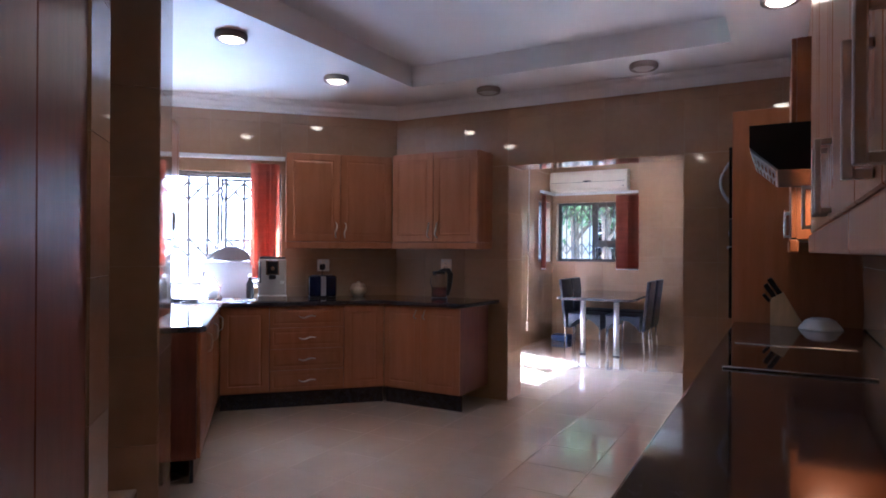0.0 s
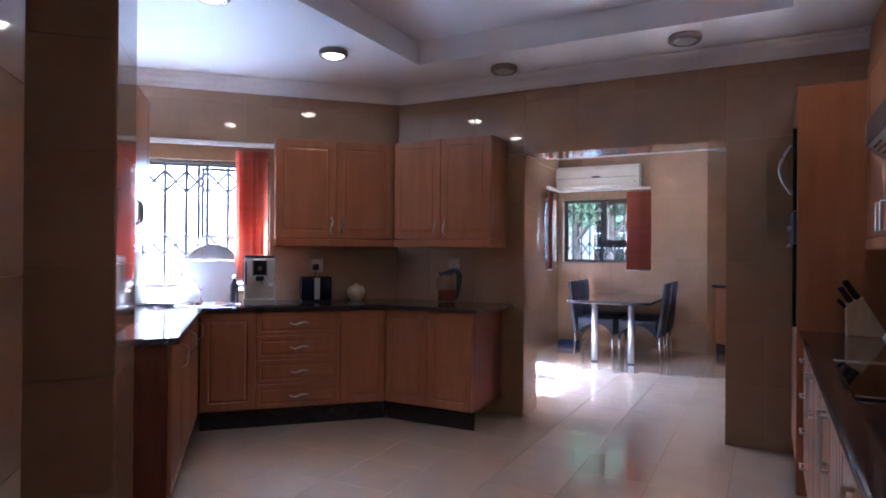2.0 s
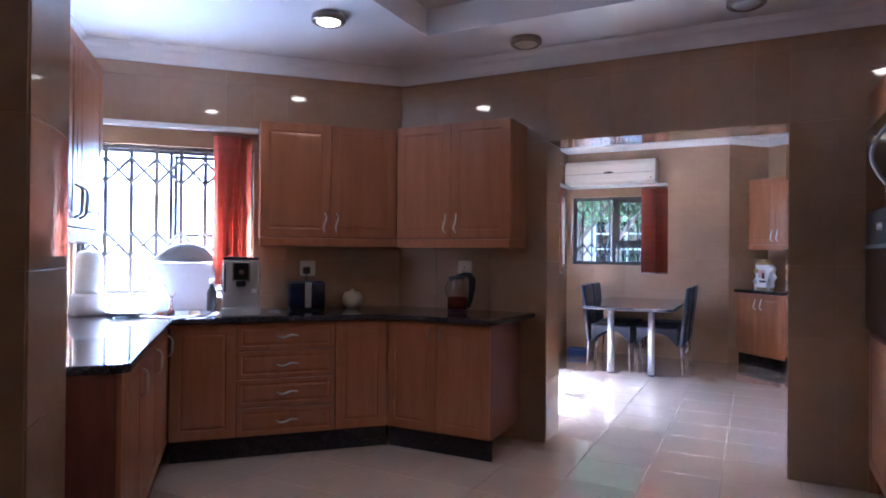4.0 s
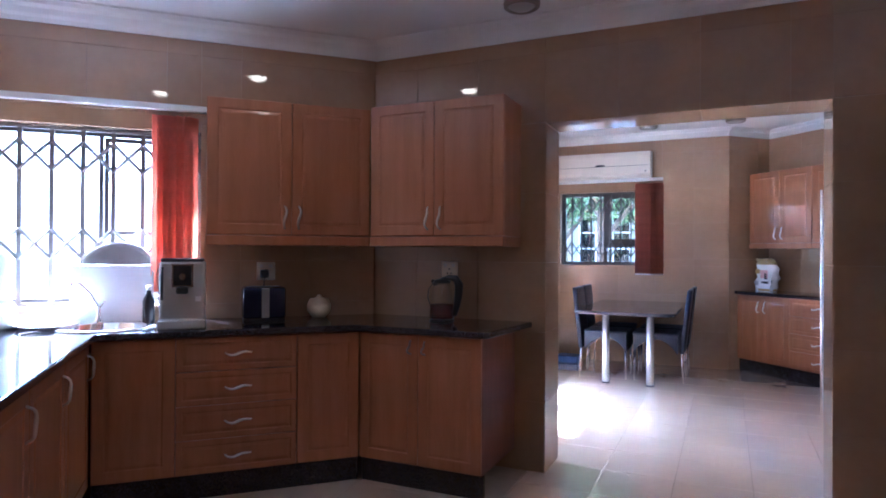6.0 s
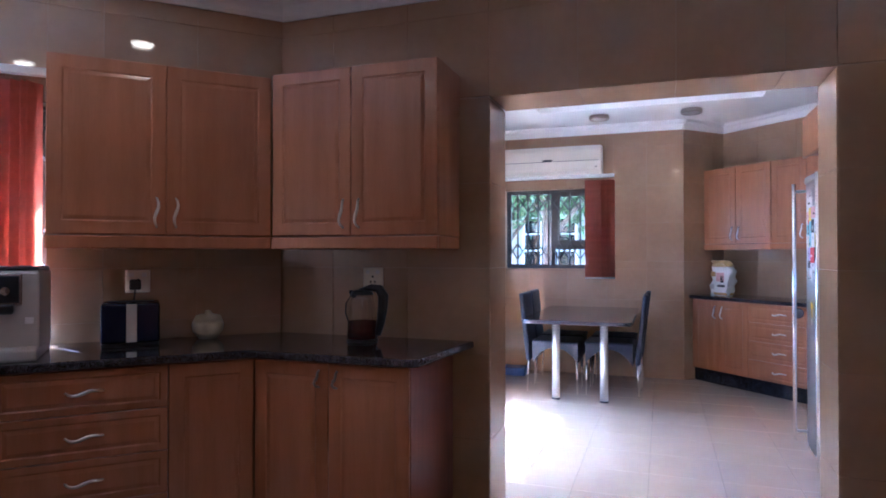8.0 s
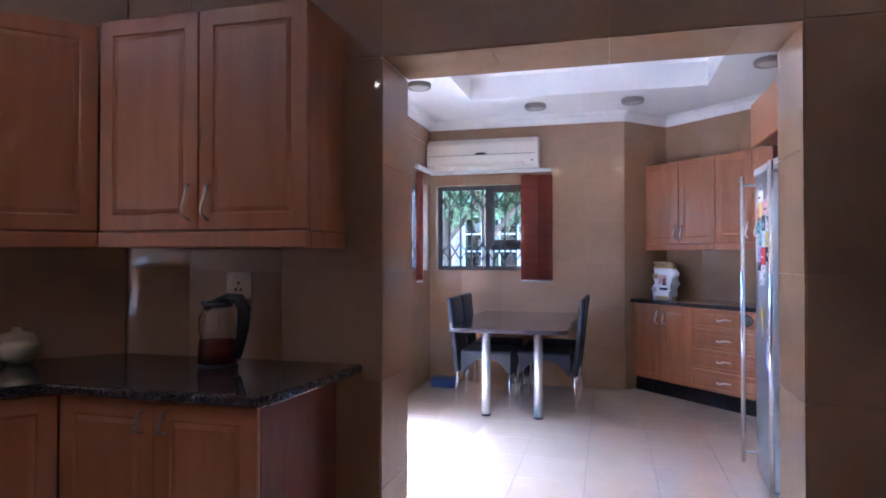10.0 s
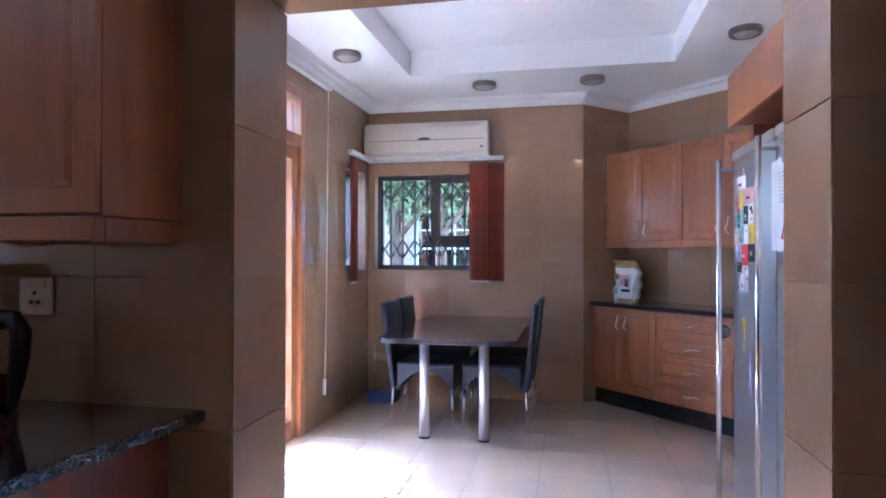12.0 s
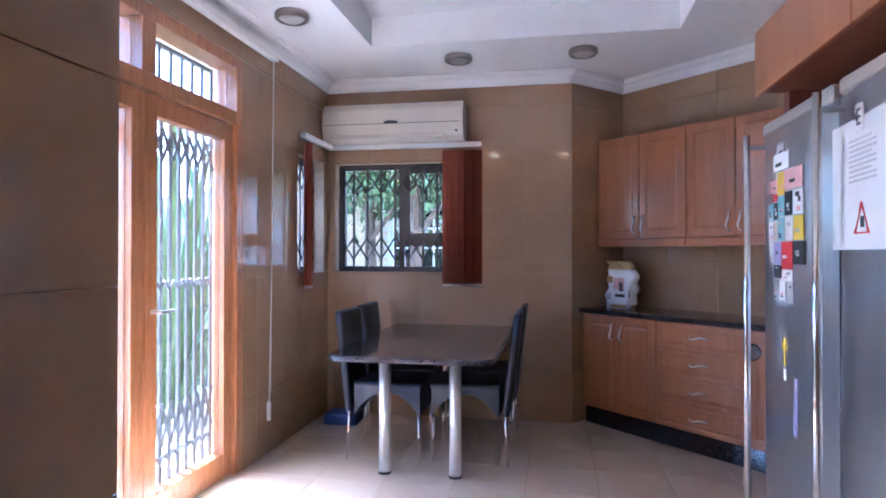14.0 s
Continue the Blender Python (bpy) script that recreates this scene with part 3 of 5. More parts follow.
tower = thing("oven_tower", pose(0.217, 3.92, 0), "tall orange-brown wooden oven housing beside the doorway", "cabinet")
part("side_panel", boxes((0.02, 0.0, 0.0, 0.70, 0.018, 2.18), bevel=0.002), "wood", tower)
part("side_panel", boxes((0.02, 0.745, 0.0, 0.70, 0.763, 2.18), bevel=0.002), "wood", tower)
part("body", boxes((0.045, 0.02, 0.13, 0.69, 0.743, 2.179)), "wood_dark", tower)
part("upper_door", panel(0.723, 0.195), "wood", tower, m=pose(0.04, 0.743, 1.98, 0, 0, -90))
part("lower_door", panel(0.723, 0.72), "wood", tower, m=pose(0.04, 0.743, 0.14, 0, 0, -90))
part("plinth", boxes((0.06, 0.02, 0.0, 0.08, 0.743, 0.13)), "kick", tower)
oven = thing("built_in_oven", pose(0.217, 3.94, 0), "black glass built-in oven with a curved steel handle", "oven")
part("upper_front", boxes((0.0, 0.0, 1.52, 0.042, 0.723, 1.965), bevel=0.004), "hob", oven)
part("lower_front", boxes((0.0, 0.0, 0.895, 0.042, 0.723, 1.34), bevel=0.004), "hob", oven)
part("control_strip", boxes((0.002, 0.0, 1.345, 0.042, 0.723, 1.515), bevel=0.003), "black", oven)
part("trim", boxes((-0.012, 0.0, 1.327, -0.001, 0.723, 1.345), bevel=0.002), "steel", oven, "bright steel shelf trim")
part("handle", tube([(0.0 - 0.06 * math.sin(math.pi * i / 14), 0.12, 1.62 + 0.27 * i / 14) for i in range(15)], 0.009, 8), "steel", oven, "bowed steel handle", True)
part("knob", lathe([(0, 0), (0.02, 0), (0.017, 0.02), (0, 0.02)], 16), "steel", oven, m=pose(0.001, 0.25, 1.43, 0, -90, 0))

hob = thing("hob", Matrix(), "black glass hob with polished steel edges", "hob")
part("glass", boxes((0.32, 2.21, 0.8805, 0.80, 2.87, 0.886), bevel=0.002), "hob", hob)
for a in ((0.32, 2.195, 0.80, 2.21), (0.32, 2.87, 0.80, 2.885)):
    part("edge", boxes((a[0], a[1], 0.8805, a[2], a[3], 0.89), bevel=0.003), "chrome", hob)

hood = thing("cooker_hood", Matrix(), "black cooker hood with a slanted glass and steel underside", "cooker hood")
SLANT = ((0.41, 1.68), (0.50, 1.597))


def hood_profile(outline, y0, y1):
    """A solid with the given x-z outline, running from y0 to y1."""
    bm = bmesh.new()
    a, b = [[bm.verts.new((x, y, z)) for x, z in outline] for y in (y0, y1)]
    bm.faces.new(a), bm.faces.new(b[::-1])
    for k in range(len(a)):
        bm.faces.new((a[k], b[k], b[(k + 1) % len(a)], a[(k + 1) % len(a)]))
    bmesh.ops.recalc_face_normals(bm, faces=bm.faces)
    return bm


part("body", hood_profile([(0.41, 1.756), SLANT[0], SLANT[1], (0.91, 1.585), (0.91, 1.756)], 2.12, 2.79), "black", hood)
part("visor", hood_profile([(0.414, 1.673), (0.497, 1.5965), (0.494, 1.5935), (0.411, 1.670)], 2.135, 2.775), "steel", hood, "slanted steel grille under the hood")
for y0 in (2.22, 2.52):
    for i in range(6):
        u = 0.12 + 0.15 * i
        x, z = 0.411 + 0.083 * u, 1.670 - 0.0765 * u
        part("grille_slat", hood_profile([(x, z), (x + 0.0055, z - 0.005), (x + 0.003, z - 0.009), (x - 0.0025, z - 0.004)], y0, y0 + 0.17), "chrome", hood)
hl = new("hood_lamp", bpy.data.lights.new("hood_lamp", "AREA"))
hl.data.shape, hl.data.size, hl.data.energy, hl.data.color = "DISK", 0.16, 0.075, (1.0, 0.55, 0.25)
hl.matrix_world = look((0.70, 2.66, 1.575), (0.70, 2.70, 0.9))

kb = thing("knife_block", pose(0.45, 3.79, 0.88), "pale wooden knife block with black knives on the granite", "knife block")
kbm = hood_profile([(0.0, 0.0), (0.175, 0.0), (0.066, 0.196), (0.0, 0.156)], 0.0, 0.095)
bmesh.ops.bevel(kbm, geom=list(kbm.edges), offset=0.004, segments=2, affect="EDGES")
part("block", kbm, "beech", kb)
for i in range(2):
    for j in range(3):
        u = 0.30 + 0.45 * i
        part("knife_handle", boxes((-0.013, -0.009, -0.01, 0.013, 0.009, 0.085 + 0.02 * i), bevel=0.003), "black", kb, m=pose(0.066 * u, 0.02 + 0.028 * j, 0.156 + 0.040 * u, 0, -33, 0))
part("scissor_handle", boxes((-0.009, -0.02, 0, 0.009, 0.02, 0.055), bevel=0.004), "black", kb, m=pose(-0.002, 0.05, 0.138, 0, -40, 0))
dish = thing("glass_dish", pose(0.70, 3.74, 0.88), "upturned pale glass dish on the granite", "dish")
part("dish", lathe([(0.108, 0.0), (0.110, 0.004), (0.100, 0.018), (0.078, 0.046), (0.068, 0.054), (0.0, 0.056)], 32), "white", dish, smooth=True)
part("foot_ring", lathe([(0.050, 0.055), (0.050, 0.062), (0.044, 0.062), (0.044, 0.055)], 24), "white", dish, smooth=True)

# tall wooden cupboard by the start
cup = thing("tall_cupboard", LEFTWALL @ pose(-5.3, 0, 0), "tall dark cherry wood cupboard", "cupboard")
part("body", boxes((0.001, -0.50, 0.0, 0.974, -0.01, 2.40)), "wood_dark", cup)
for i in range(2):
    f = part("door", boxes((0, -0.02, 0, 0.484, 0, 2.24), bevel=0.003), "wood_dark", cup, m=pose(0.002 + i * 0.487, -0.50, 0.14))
    handle(f, 0.44 if i == 0 else 0.04, -0.02, 1.0, 0.13)
cup = thing("tall_cupboard", LEFTWALL @ pose(-4.324, 0, 0), "narrow dark cherry wood cupboard against a tiled pier", "cupboard")
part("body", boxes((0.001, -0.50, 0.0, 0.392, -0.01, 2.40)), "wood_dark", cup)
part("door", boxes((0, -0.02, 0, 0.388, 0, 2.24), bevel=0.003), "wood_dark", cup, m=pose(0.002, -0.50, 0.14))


# ---------------------------------------------------------------- windows, gates, blinds
def window(name, m, x0, x1, z0, z1, y, mullions, sashes, label, half=0.022, sash=0.035):
    """A bronze aluminium window: frame, mullions, an opening sash, panes."""
    ob = thing(name, m, label, "window", kind="structure")
    f = 0.04
    part("window_frame", boxes((x0, y, z1 - f, x1, y + 0.05, z1)), "frame", ob)
    part("window_frame", boxes((x0, y, z0, x1, y + 0.05, z0 + f)), "frame", ob)
    for a in (x0, x1 - f):
        part("window_frame", boxes((a, y, z0 + f, a + f, y + 0.05, z1 - f)), "frame", ob)
    for x in mullions:
        part("mullion", boxes((x - half, y + 0.002, z0 + f, x + half, y + 0.048, z1 - f)), "frame", ob)
    for a, b, c, d in sashes:
        for r in ((a, c, b, c + sash), (a, d - sash, b, d), (a, c + sash, a + sash, d - sash), (b - sash, c + sash, b, d - sash)):
            part("sash_rail", boxes((r[0], y - 0.012, r[1], r[2], y - 0.001, r[3])), "frame", ob)
    xs = [x0 + f, *mullions, x1 - f]
    for a, b in zip(xs, xs[1:]):
        p = part("pane", boxes((a, y + 0.022, z0 + f, b, y + 0.027, z1 - f)), "glass", ob)
        p.visible_shadow = False
    return ob


def trellis(m, x0, x1, z0, z1, step, zones, mat, y, label, half=0.009):
    """A folding security gate: upright bars with crossed lattice in zones."""
    ob = thing("security_gate", m, label, "security gate", "folding security gates")
    n = max(2, round((x1 - x0) / step))
    w = (x1 - x0) / n
    bar = mesh_of("bar", boxes((-half, -0.006, 0, half, 0.006, z1 - z0)), mat)
    for i in range(n + 1):
        part("bar", bar, None, ob, m=pose(x0 + i * w, y, z0))
    for c, d in zones:
        for i in range(n):
            a, b = x0 + i * w, x0 + (i + 1) * w
            ends = ((a, c, b, d), (b, c, a, d))
            bm = bmesh.new()
            for p, q, r, s in ends:
                tube([(p, y - 0.012, q), (r, y - 0.012, s)], half * 0.9, 4, bm)
            part("lattice", bm, mat, ob)
    for z in (z0, z1):
        part("rail", boxes((x0, y - 0.012, z - 0.008, x1, y + 0.012, z + 0.008)), mat, ob)
    return ob


def blind(m, x0, x1, z0, z1, y, n, label):
    """Vertical blind slats drawn together into a stack."""
    ob = thing("vertical_blind", m, label, "blind", "red vertical blinds")
    w = x1 - x0
    for i in range(n):
        x = x0 + (i + 0.5) * w / n
        ang = (12 if i % 2 else 24) if i < n * 0.45 else (66 if i % 2 else 50)
        bm = bmesh.new()
        k = 6
        cols = []
        for j in range(k + 1):
            u = (j / k - 0.5) * 0.089
            bow = 0.006 * math.cos(math.pi * (j / k - 0.5))
            cols.append([bm.verts.new((u, bow, z)) for z in (z0, z1 - 0.03)])
        for A, B in zip(cols, cols[1:]):
            bm.faces.new((A[0], B[0], B[1], A[1]))
        bmesh.ops.solidify(bm, geom=list(bm.faces), thickness=0.0015)
        part("slat", bm, "blind", ob, m=pose(x, y, 0, 0, 0, ang), smooth=True)
        part("weight", boxes((-0.04, -0.003, z0 - 0.018, 0.04, 0.003, z0 - 0.001)), "white", ob, m=pose(x, y, 0, 0, 0, ang))
    return ob


def rail(m, x0, x1, y, z, label):
    return solid("blind_rail", boxes((x0, y - 0.022, z - 0.018, x1, y + 0.022, z + 0.018), bevel=0.004), "white", m, label, "blind rail", "blind rails")


window("window_1", WINWALL, WIN_K[0], WIN_K[1], WIN_K[2], WIN_K[3] - 0.10, 0.12, [-1.62], [(-1.60, -1.11, 1.38, 1.95)], "bronze aluminium kitchen window with a tiled reveal", 0.012, 0.024)
solid("window_head", boxes((WIN_K[0], 0.0, WIN_K[3] - 0.099, WIN_K[1], 0.24, WIN_K[3])), "wall_tile", WINWALL, "tiled head above the window", "window head", kind="structure")
trellis(WINWALL, WIN_K[0] + 0.01, WIN_K[1] - 0.01, WIN_K[2] + 0.01, 1.985, 0.152, [(1.745, 1.913), (1.24, 1.41)], "gate", 0.09, "brown steel folding security gate across the window", 0.013)
rail(WINWALL, -2.14, -1.04, -0.03, 2.13, "white blind headrail over the kitchen window")
blind(WINWALL, -1.31, -1.10, 1.05, 2.11, -0.04, 7, "red vertical blind drawn aside at the kitchen window")
solid("window_sill", boxes((WIN_K[0], -0.02, 0.945, WIN_K[1], 0.24, 0.97), bevel=0.004), "wall_tile", WINWALL, "tiled window sill", "window sill", kind="structure")

window("window_2", DIN_BACK, WIN_B[0], WIN_B[1], WIN_B[2], WIN_B[3], 0.12, [-1.97], [(-1.95, -1.34, 1.43, 1.99), (-1.97, -1.32, 1.36, 1.431)], "bronze aluminium window in the dining corner")
trellis(DIN_BACK, WIN_B[0] + 0.01, WIN_B[1] - 0.01, WIN_B[2] + 0.01, WIN_B[3] - 0.01, 0.118, [(1.79, 1.96), (1.25, 1.43)], "frame", 0.09, "dark steel folding security gate across the window")
window("window_3", DIN_LEFT, WIN_L[0], WIN_L[1], WIN_L[2], WIN_L[3], 0.12, [], [], "bronze aluminium corner window in the dining area")
trellis(DIN_LEFT, WIN_L[0] + 0.01, WIN_L[1] - 0.01, WIN_L[2] + 0.01, WIN_L[3] - 0.01, 0.118, [(1.79, 1.96), (1.25, 1.43)], "frame", 0.09, "dark steel folding security gate across the window")
rail(DIN_BACK, -2.55, -1.29, -0.05, 2.155, "white blind headrail over the dining window")
rail(DIN_LEFT, 3.13, 3.70, -0.05, 2.157, "white blind headrail over the corner window")
blind(DIN_BACK, -1.57, -1.30, 1.06, 2.14, -0.05, 9, "red vertical blind drawn aside at the dining window")
blind(DIN_LEFT, 3.15, 3.27, 1.06, 2.14, -0.05, 5, "red vertical blind drawn aside at the corner window")
for nm, m, o in (("sill", DIN_BACK, WIN_B), ("sill", DIN_LEFT, WIN_L)):
    solid("window_sill", boxes((o[0], -0.012, o[2] - 0.022, o[1], 0.21, o[2]), bevel=0.003), "wall_tile", m, "tiled window sill", "window sill", kind="structure")

# french door
fd = thing("door_1", DIN_LEFT, "glazed varnished wooden french door with a transom", "door", kind="structure")
a, b = FDOOR[0], FDOOR[1]
mid = (a + b) / 2
Y0, Y1 = 0.02, 0.09
for r in ((a, 0.0, a + 0.07, 2.45), (b - 0.07, 0.0, b, 2.45), (a + 0.07, 2.38, b - 0.07, 2.45), (a + 0.07, 2.05, b - 0.07, 2.13)):
    part("door_frame", boxes((r[0], -0.006, r[1], r[2], 0.13, r[3]), bevel=0.004), "door_wood", fd)
part("mullion", boxes((mid - 0.05, 0.0, 2.13, mid + 0.05, 0.12, 2.38), bevel=0.003), "door_wood", fd)
for x0, x1 in ((a + 0.072, mid - 0.002), (mid + 0.002, b - 0.072)):
    leaf = part("door_leaf", boxes((x0, Y0, 0.012, x0 + 0.09, Y1, 2.045), (x1 - 0.09, Y0, 0.012, x1, Y1, 2.045), (x0 + 0.09, Y0, 1.95, x1 - 0.09, Y1, 2.045), (x0 + 0.09, Y0, 0.012, x1 - 0.09, Y1, 0.15), bevel=0.003), "door_wood", fd)
    p = part("pane", boxes((x0 + 0.09, 0.052, 0.15, x1 - 0.09, 0.057, 1.95)), "glass", fd)
    p.visible_shadow = False
part("handle", tube([(mid + 0.05, Y0, 1.02), (mid + 0.05, Y0 - 0.05, 1.02), (mid + 0.15, Y0 - 0.05, 1.02)], 0.009, 8), "nickel", fd, "satin nickel lever")
for x0, x1 in ((a + 0.07, mid - 0.05), (mid + 0.05, b - 0.07)):
    p = part("pane", boxes((x0, 0.06, 2.13, x1, 0.065, 2.38)), "glass", fd)
    p.visible_shadow = False
dg = trellis(DIN_LEFT, a + 0.08, b - 0.08, 0.06, 2.03, 0.078, [(1.78, 1.94), (0.30, 0.52)], "gate_shaded", 0.16, "steel folding security gate behind the glazed door, coloured dark as if shaded", 0.012)
for z in (1.13, 0.24):
    part("wavy_rail", tube([(a + 0.09 + 0.013 * k, 0.15, z + 0.018 * math.sin(k * 1.05)) for k in range(119)], 0.011, 6), "gate_shaded", dg)
trellis(DIN_LEFT, a + 0.08, b - 0.08, 2.14, 2.37, 0.10, [], "gate_shaded", 0.16, "steel bars behind the transom, coloured dark as if shaded")
cordob = rail(DIN_LEFT, 0.45, 2.66, -0.06, 2.555, "white blind headrail over the french door with a hanging cord")
part("cord", tube([(2.645, -0.05, 2.54), (2.645, -0.045, 1.2), (2.64, -0.03, 0.32)], 0.003, 6), "cord", cordob)
part("cord", tube([(2.655, -0.05, 2.54), (2.66, -0.035, 1.0), (2.675, -0.025, 0.40), (2.655, -0.025, 0.34), (2.642, -0.03, 0.38)], 0.003, 6), "cord", cordob)
part("weight", boxes((2.628, -0.042, 0.22, 2.652, -0.02, 0.34), bevel=0.004), "white", cordob)


# ---------------------------------------------------------------- dining nook cabinets
base_unit(CABWALL, 0.025, 0.687, 0.50, "doors", "cherry wood two-door base cabinet in the dining nook", G3)
base_unit(CABWALL, 1.328, 1.58, 0.50, "plain", "narrow cherry wood base cabinet beside the fridge housing", G3, hinge="left")
base_unit(CABWALL, 0.687, 1.328, 0.50, "drawers", "cherry wood drawer cabinet in the dining nook", G3)
solid("worktop", prism([(0.008, -0.008), (0.008, -0.525), (1.60, -0.525), (1.60, -0.008)], 0.846, 0.88, bevel=0.008), "granite", CABWALL, "polished dark granite worktop in the dining nook", "worktop")
for i in range(2):
    wall_unit(CABWALL, 0.012 + i * 0.78, 0.79 + i * 0.71, 1.35, 2.19, 0.31, "cherry wood wall cabinet in the dining nook", G3, doors=2)

# ---------------------------------------------------------------- fridge and its housing
fr = thing("fridge", pose(0.08, 5.26, 0), "tall brushed steel double fridge with long bar handles, covered in magnets", "fridge")
part("body", boxes((0.08, 0.0, 0.02, 0.70, 1.33, 1.80), bevel=0.01), "fridge_steel", fr)


def bowed_door(y0, y1, z0, z1):
    bm = bmesh.new()
    n = 12
    cols = []
    for i in range(n + 1):
        u = i / n
        y = y0 + (y1 - y0) * u
        x = 0.03 * (2 * u - 1) ** 2
        cols.append([bm.verts.new((x, y, z0)), bm.verts.new((x, y, z1)), bm.verts.new((0.075, y, z1)), bm.verts.new((0.075, y, z0))])
    for A, B in zip(cols, cols[1:]):
        for k in range(4):
            bm.faces.new((A[k], A[(k + 1) % 4], B[(k + 1) % 4], B[k]))
    bm.faces.new(cols[0]), bm.faces.new(cols[-1][::-1])
    bmesh.ops.recalc_face_normals(bm, faces=bm.faces)
    return bm


for y0, y1 in ((0.0, 0.655), (0.665, 1.325)):
    d = part("door", bowed_door(y0, y1, 0.05, 1.76), "fridge_steel", fr, smooth=False)
    part("top_trim", boxes((0.015, y0 + 0.02, 1.762, 0.078, y1 - 0.02, 1.815), bevel=0.01), "silver", fr)
    hy = y1 - 0.045
    part("handle", tube([(-0.052, hy, 0.06), (-0.052, hy, 1.77)], 0.013, 12), "chrome", fr, "long steel bar handle", True)
    for z in (0.12, 1.72):
        part("handle_mount", tube([(0.03, hy, z), (-0.052, hy, z)], 0.009, 8), "steel", fr)
hs = thing("fridge_housing", Matrix(), "orange-brown wooden bridge cabinet over the fridge", "cabinet")
part("body", boxes((0.145, 5.0, 1.985, 0.79, 6.75, 2.243), bevel=0.003), "wood_dark", hs)
for a, b in ((5.0, 5.87), (5.87, 6.75)):
    part("door", boxes((0.12, a + 0.002, 1.97, 0.144, b - 0.002, 2.245), bevel=0.003), "wood", hs)
part("side_panel", boxes((0.22, 6.64, 0.0, 0.79, 6.70, 1.969), bevel=0.002), "wood_dark", hs)


# ---------------------------------------------------------------- dining table, chairs
tb = thing("dining_table", Matrix(), "dark polished granite table on two steel columns against the wall", "table")
out = []
for cx, cy, a0 in ((-1.875, 7.24, 180), (-1.15, 7.24, 270)):
    out += [(cx + 0.11 * math.cos(radians(a0 + 15 * k)), cy + 0.11 * math.sin(radians(a0 + 15 * k))) for k in range(7)]
out += [(-1.04, 8.735), (-1.985, 8.735)]
part("tabletop", prism(out, 0.702, 0.736, bevel=0.012, seg=3), "granite", tb)
for x in (-1.715, -1.293):
    leg = part("leg", lathe([(0.0, 0.0), (0.035, 0.0), (0.035, 0.702), (0.0, 0.702)], 24, at=(x, 7.445, 0)), "column", tb, "brushed steel column leg", True)
    part("foot", lathe([(0.0, 0.001), (0.039, 0.001), (0.039, 0.014), (0.0355, 0.016)], 24, at=(x, 7.445, 0)), "black", leg, "black foot ring")


def chair(m):
    ob = thing("dining_chair", m, "black leather dining chair with slim chrome legs", "chair", "dining chairs round the table")
    # seat faces +x; back at x = 0
    sk = bmesh.new()
    n = 10
    vs = []
    for i in range(n + 1):
        u = i / n
        x, low = 0.02 + 0.42 * u, 0.43 - 0.14 * (2 * abs(u - 0.5)) ** 2.2
        vs.append([sk.verts.new((x, 0.0, 0.47)), sk.verts.new((x, 0.40, 0.47)), sk.verts.new((x, 0.40, low)), sk.verts.new((x, 0.0, low))])
    for A, B in zip(vs, vs[1:]):
        for k in range(4):
            sk.faces.new((A[k], A[(k + 1) % 4], B[(k + 1) % 4], B[k]))
    sk.faces.new(vs[0]), sk.faces.new(vs[-1][::-1])
    bmesh.ops.recalc_face_normals(sk, faces=sk.faces)
    part("seat_skirt", sk, "leather", ob)
    part("seat", boxes((0.015, -0.005, 0.455, 0.45, 0.405, 0.495), bevel=0.018, seg=3), "leather", ob, smooth=True)
    bk = boxes((-0.045, 0.0, 0.30, 0.0, 0.40, 0.93), bevel=0.016, seg=3)
    for v in bk.verts:
        t = max(0.0, v.co.z - 0.48)
        v.co.x -= 0.22 * t * t + 0.06 * t
    part("backrest", bk, "leather", ob, smooth=True)
    for y in (0.02, 0.38):
        part("leg", tube([(0.43, y, 0.30), (0.435, y, 0.0)], [0.012, 0.008], 8), "chrome", ob, smooth=True)
        part("leg", tube([(-0.015, y, 0.34), (-0.035, y, 0.0)], [0.012, 0.008], 8), "chrome", ob, smooth=True)
    return ob


c1 = chair(pose(-1.985, 7.63, 0))
copy_thing(c1, pose(-2.0, 8.13, 0))
copy_thing(c1, pose(-1.04, 8.07, 0, 0, 0, 180))
copy_thing(c1, pose(-1.03, 8.56, 0, 0, 0, 180))

# ---------------------------------------------------------------- air conditioner
ac = thing("air_conditioner", DIN_BACK, "cream wall-mounted air conditioner above the window", "air conditioner")
ab = bmesh.new()
prof = [(-0.01, 2.17), (-0.14, 2.175), (-0.19, 2.21), (-0.212, 2.30), (-0.20, 2.42), (-0.16, 2.475), (-0.01, 2.48)]
A = [ab.verts.new((-2.545, y, z)) for y, z in prof]
B = [ab.verts.new((-1.41, y, z)) for y, z in prof]
for i in range(len(prof)):
    ab.faces.new((A[i], A[(i + 1) % len(prof)], B[(i + 1) % len(prof)], B[i]))
ab.faces.new(A[::-1]), ab.faces.new(B)
bmesh.ops.recalc_face_normals(ab, faces=ab.faces)
bmesh.ops.bevel(ab, geom=[e for e in ab.edges], offset=0.012, segments=2, affect="EDGES", profile=0.5)
part("body", ab, "ac_white", ac)
part("seam", boxes((-2.52, -0.2135, 2.305, -1.44, -0.2, 2.309)), "ink", ac)
part("vent_flap", boxes((-2.47, -0.196, 2.195, -1.55, -0.16, 2.232), bevel=0.006), "ac_white", ac)
part("badge", lathe([(0, 0), (0.06, 0.0), (0.05, 0.004), (0, 0.004)], 20), "ink", ac, m=pose(-1.98, -0.2115, 2.318, 90, 0, 0) @ Matrix.Diagonal((1, 0.22, 1, 1)))
part("sensor", boxes((-1.475, -0.2145, 2.232, -1.458, -0.2, 2.244)), "ink", ac)


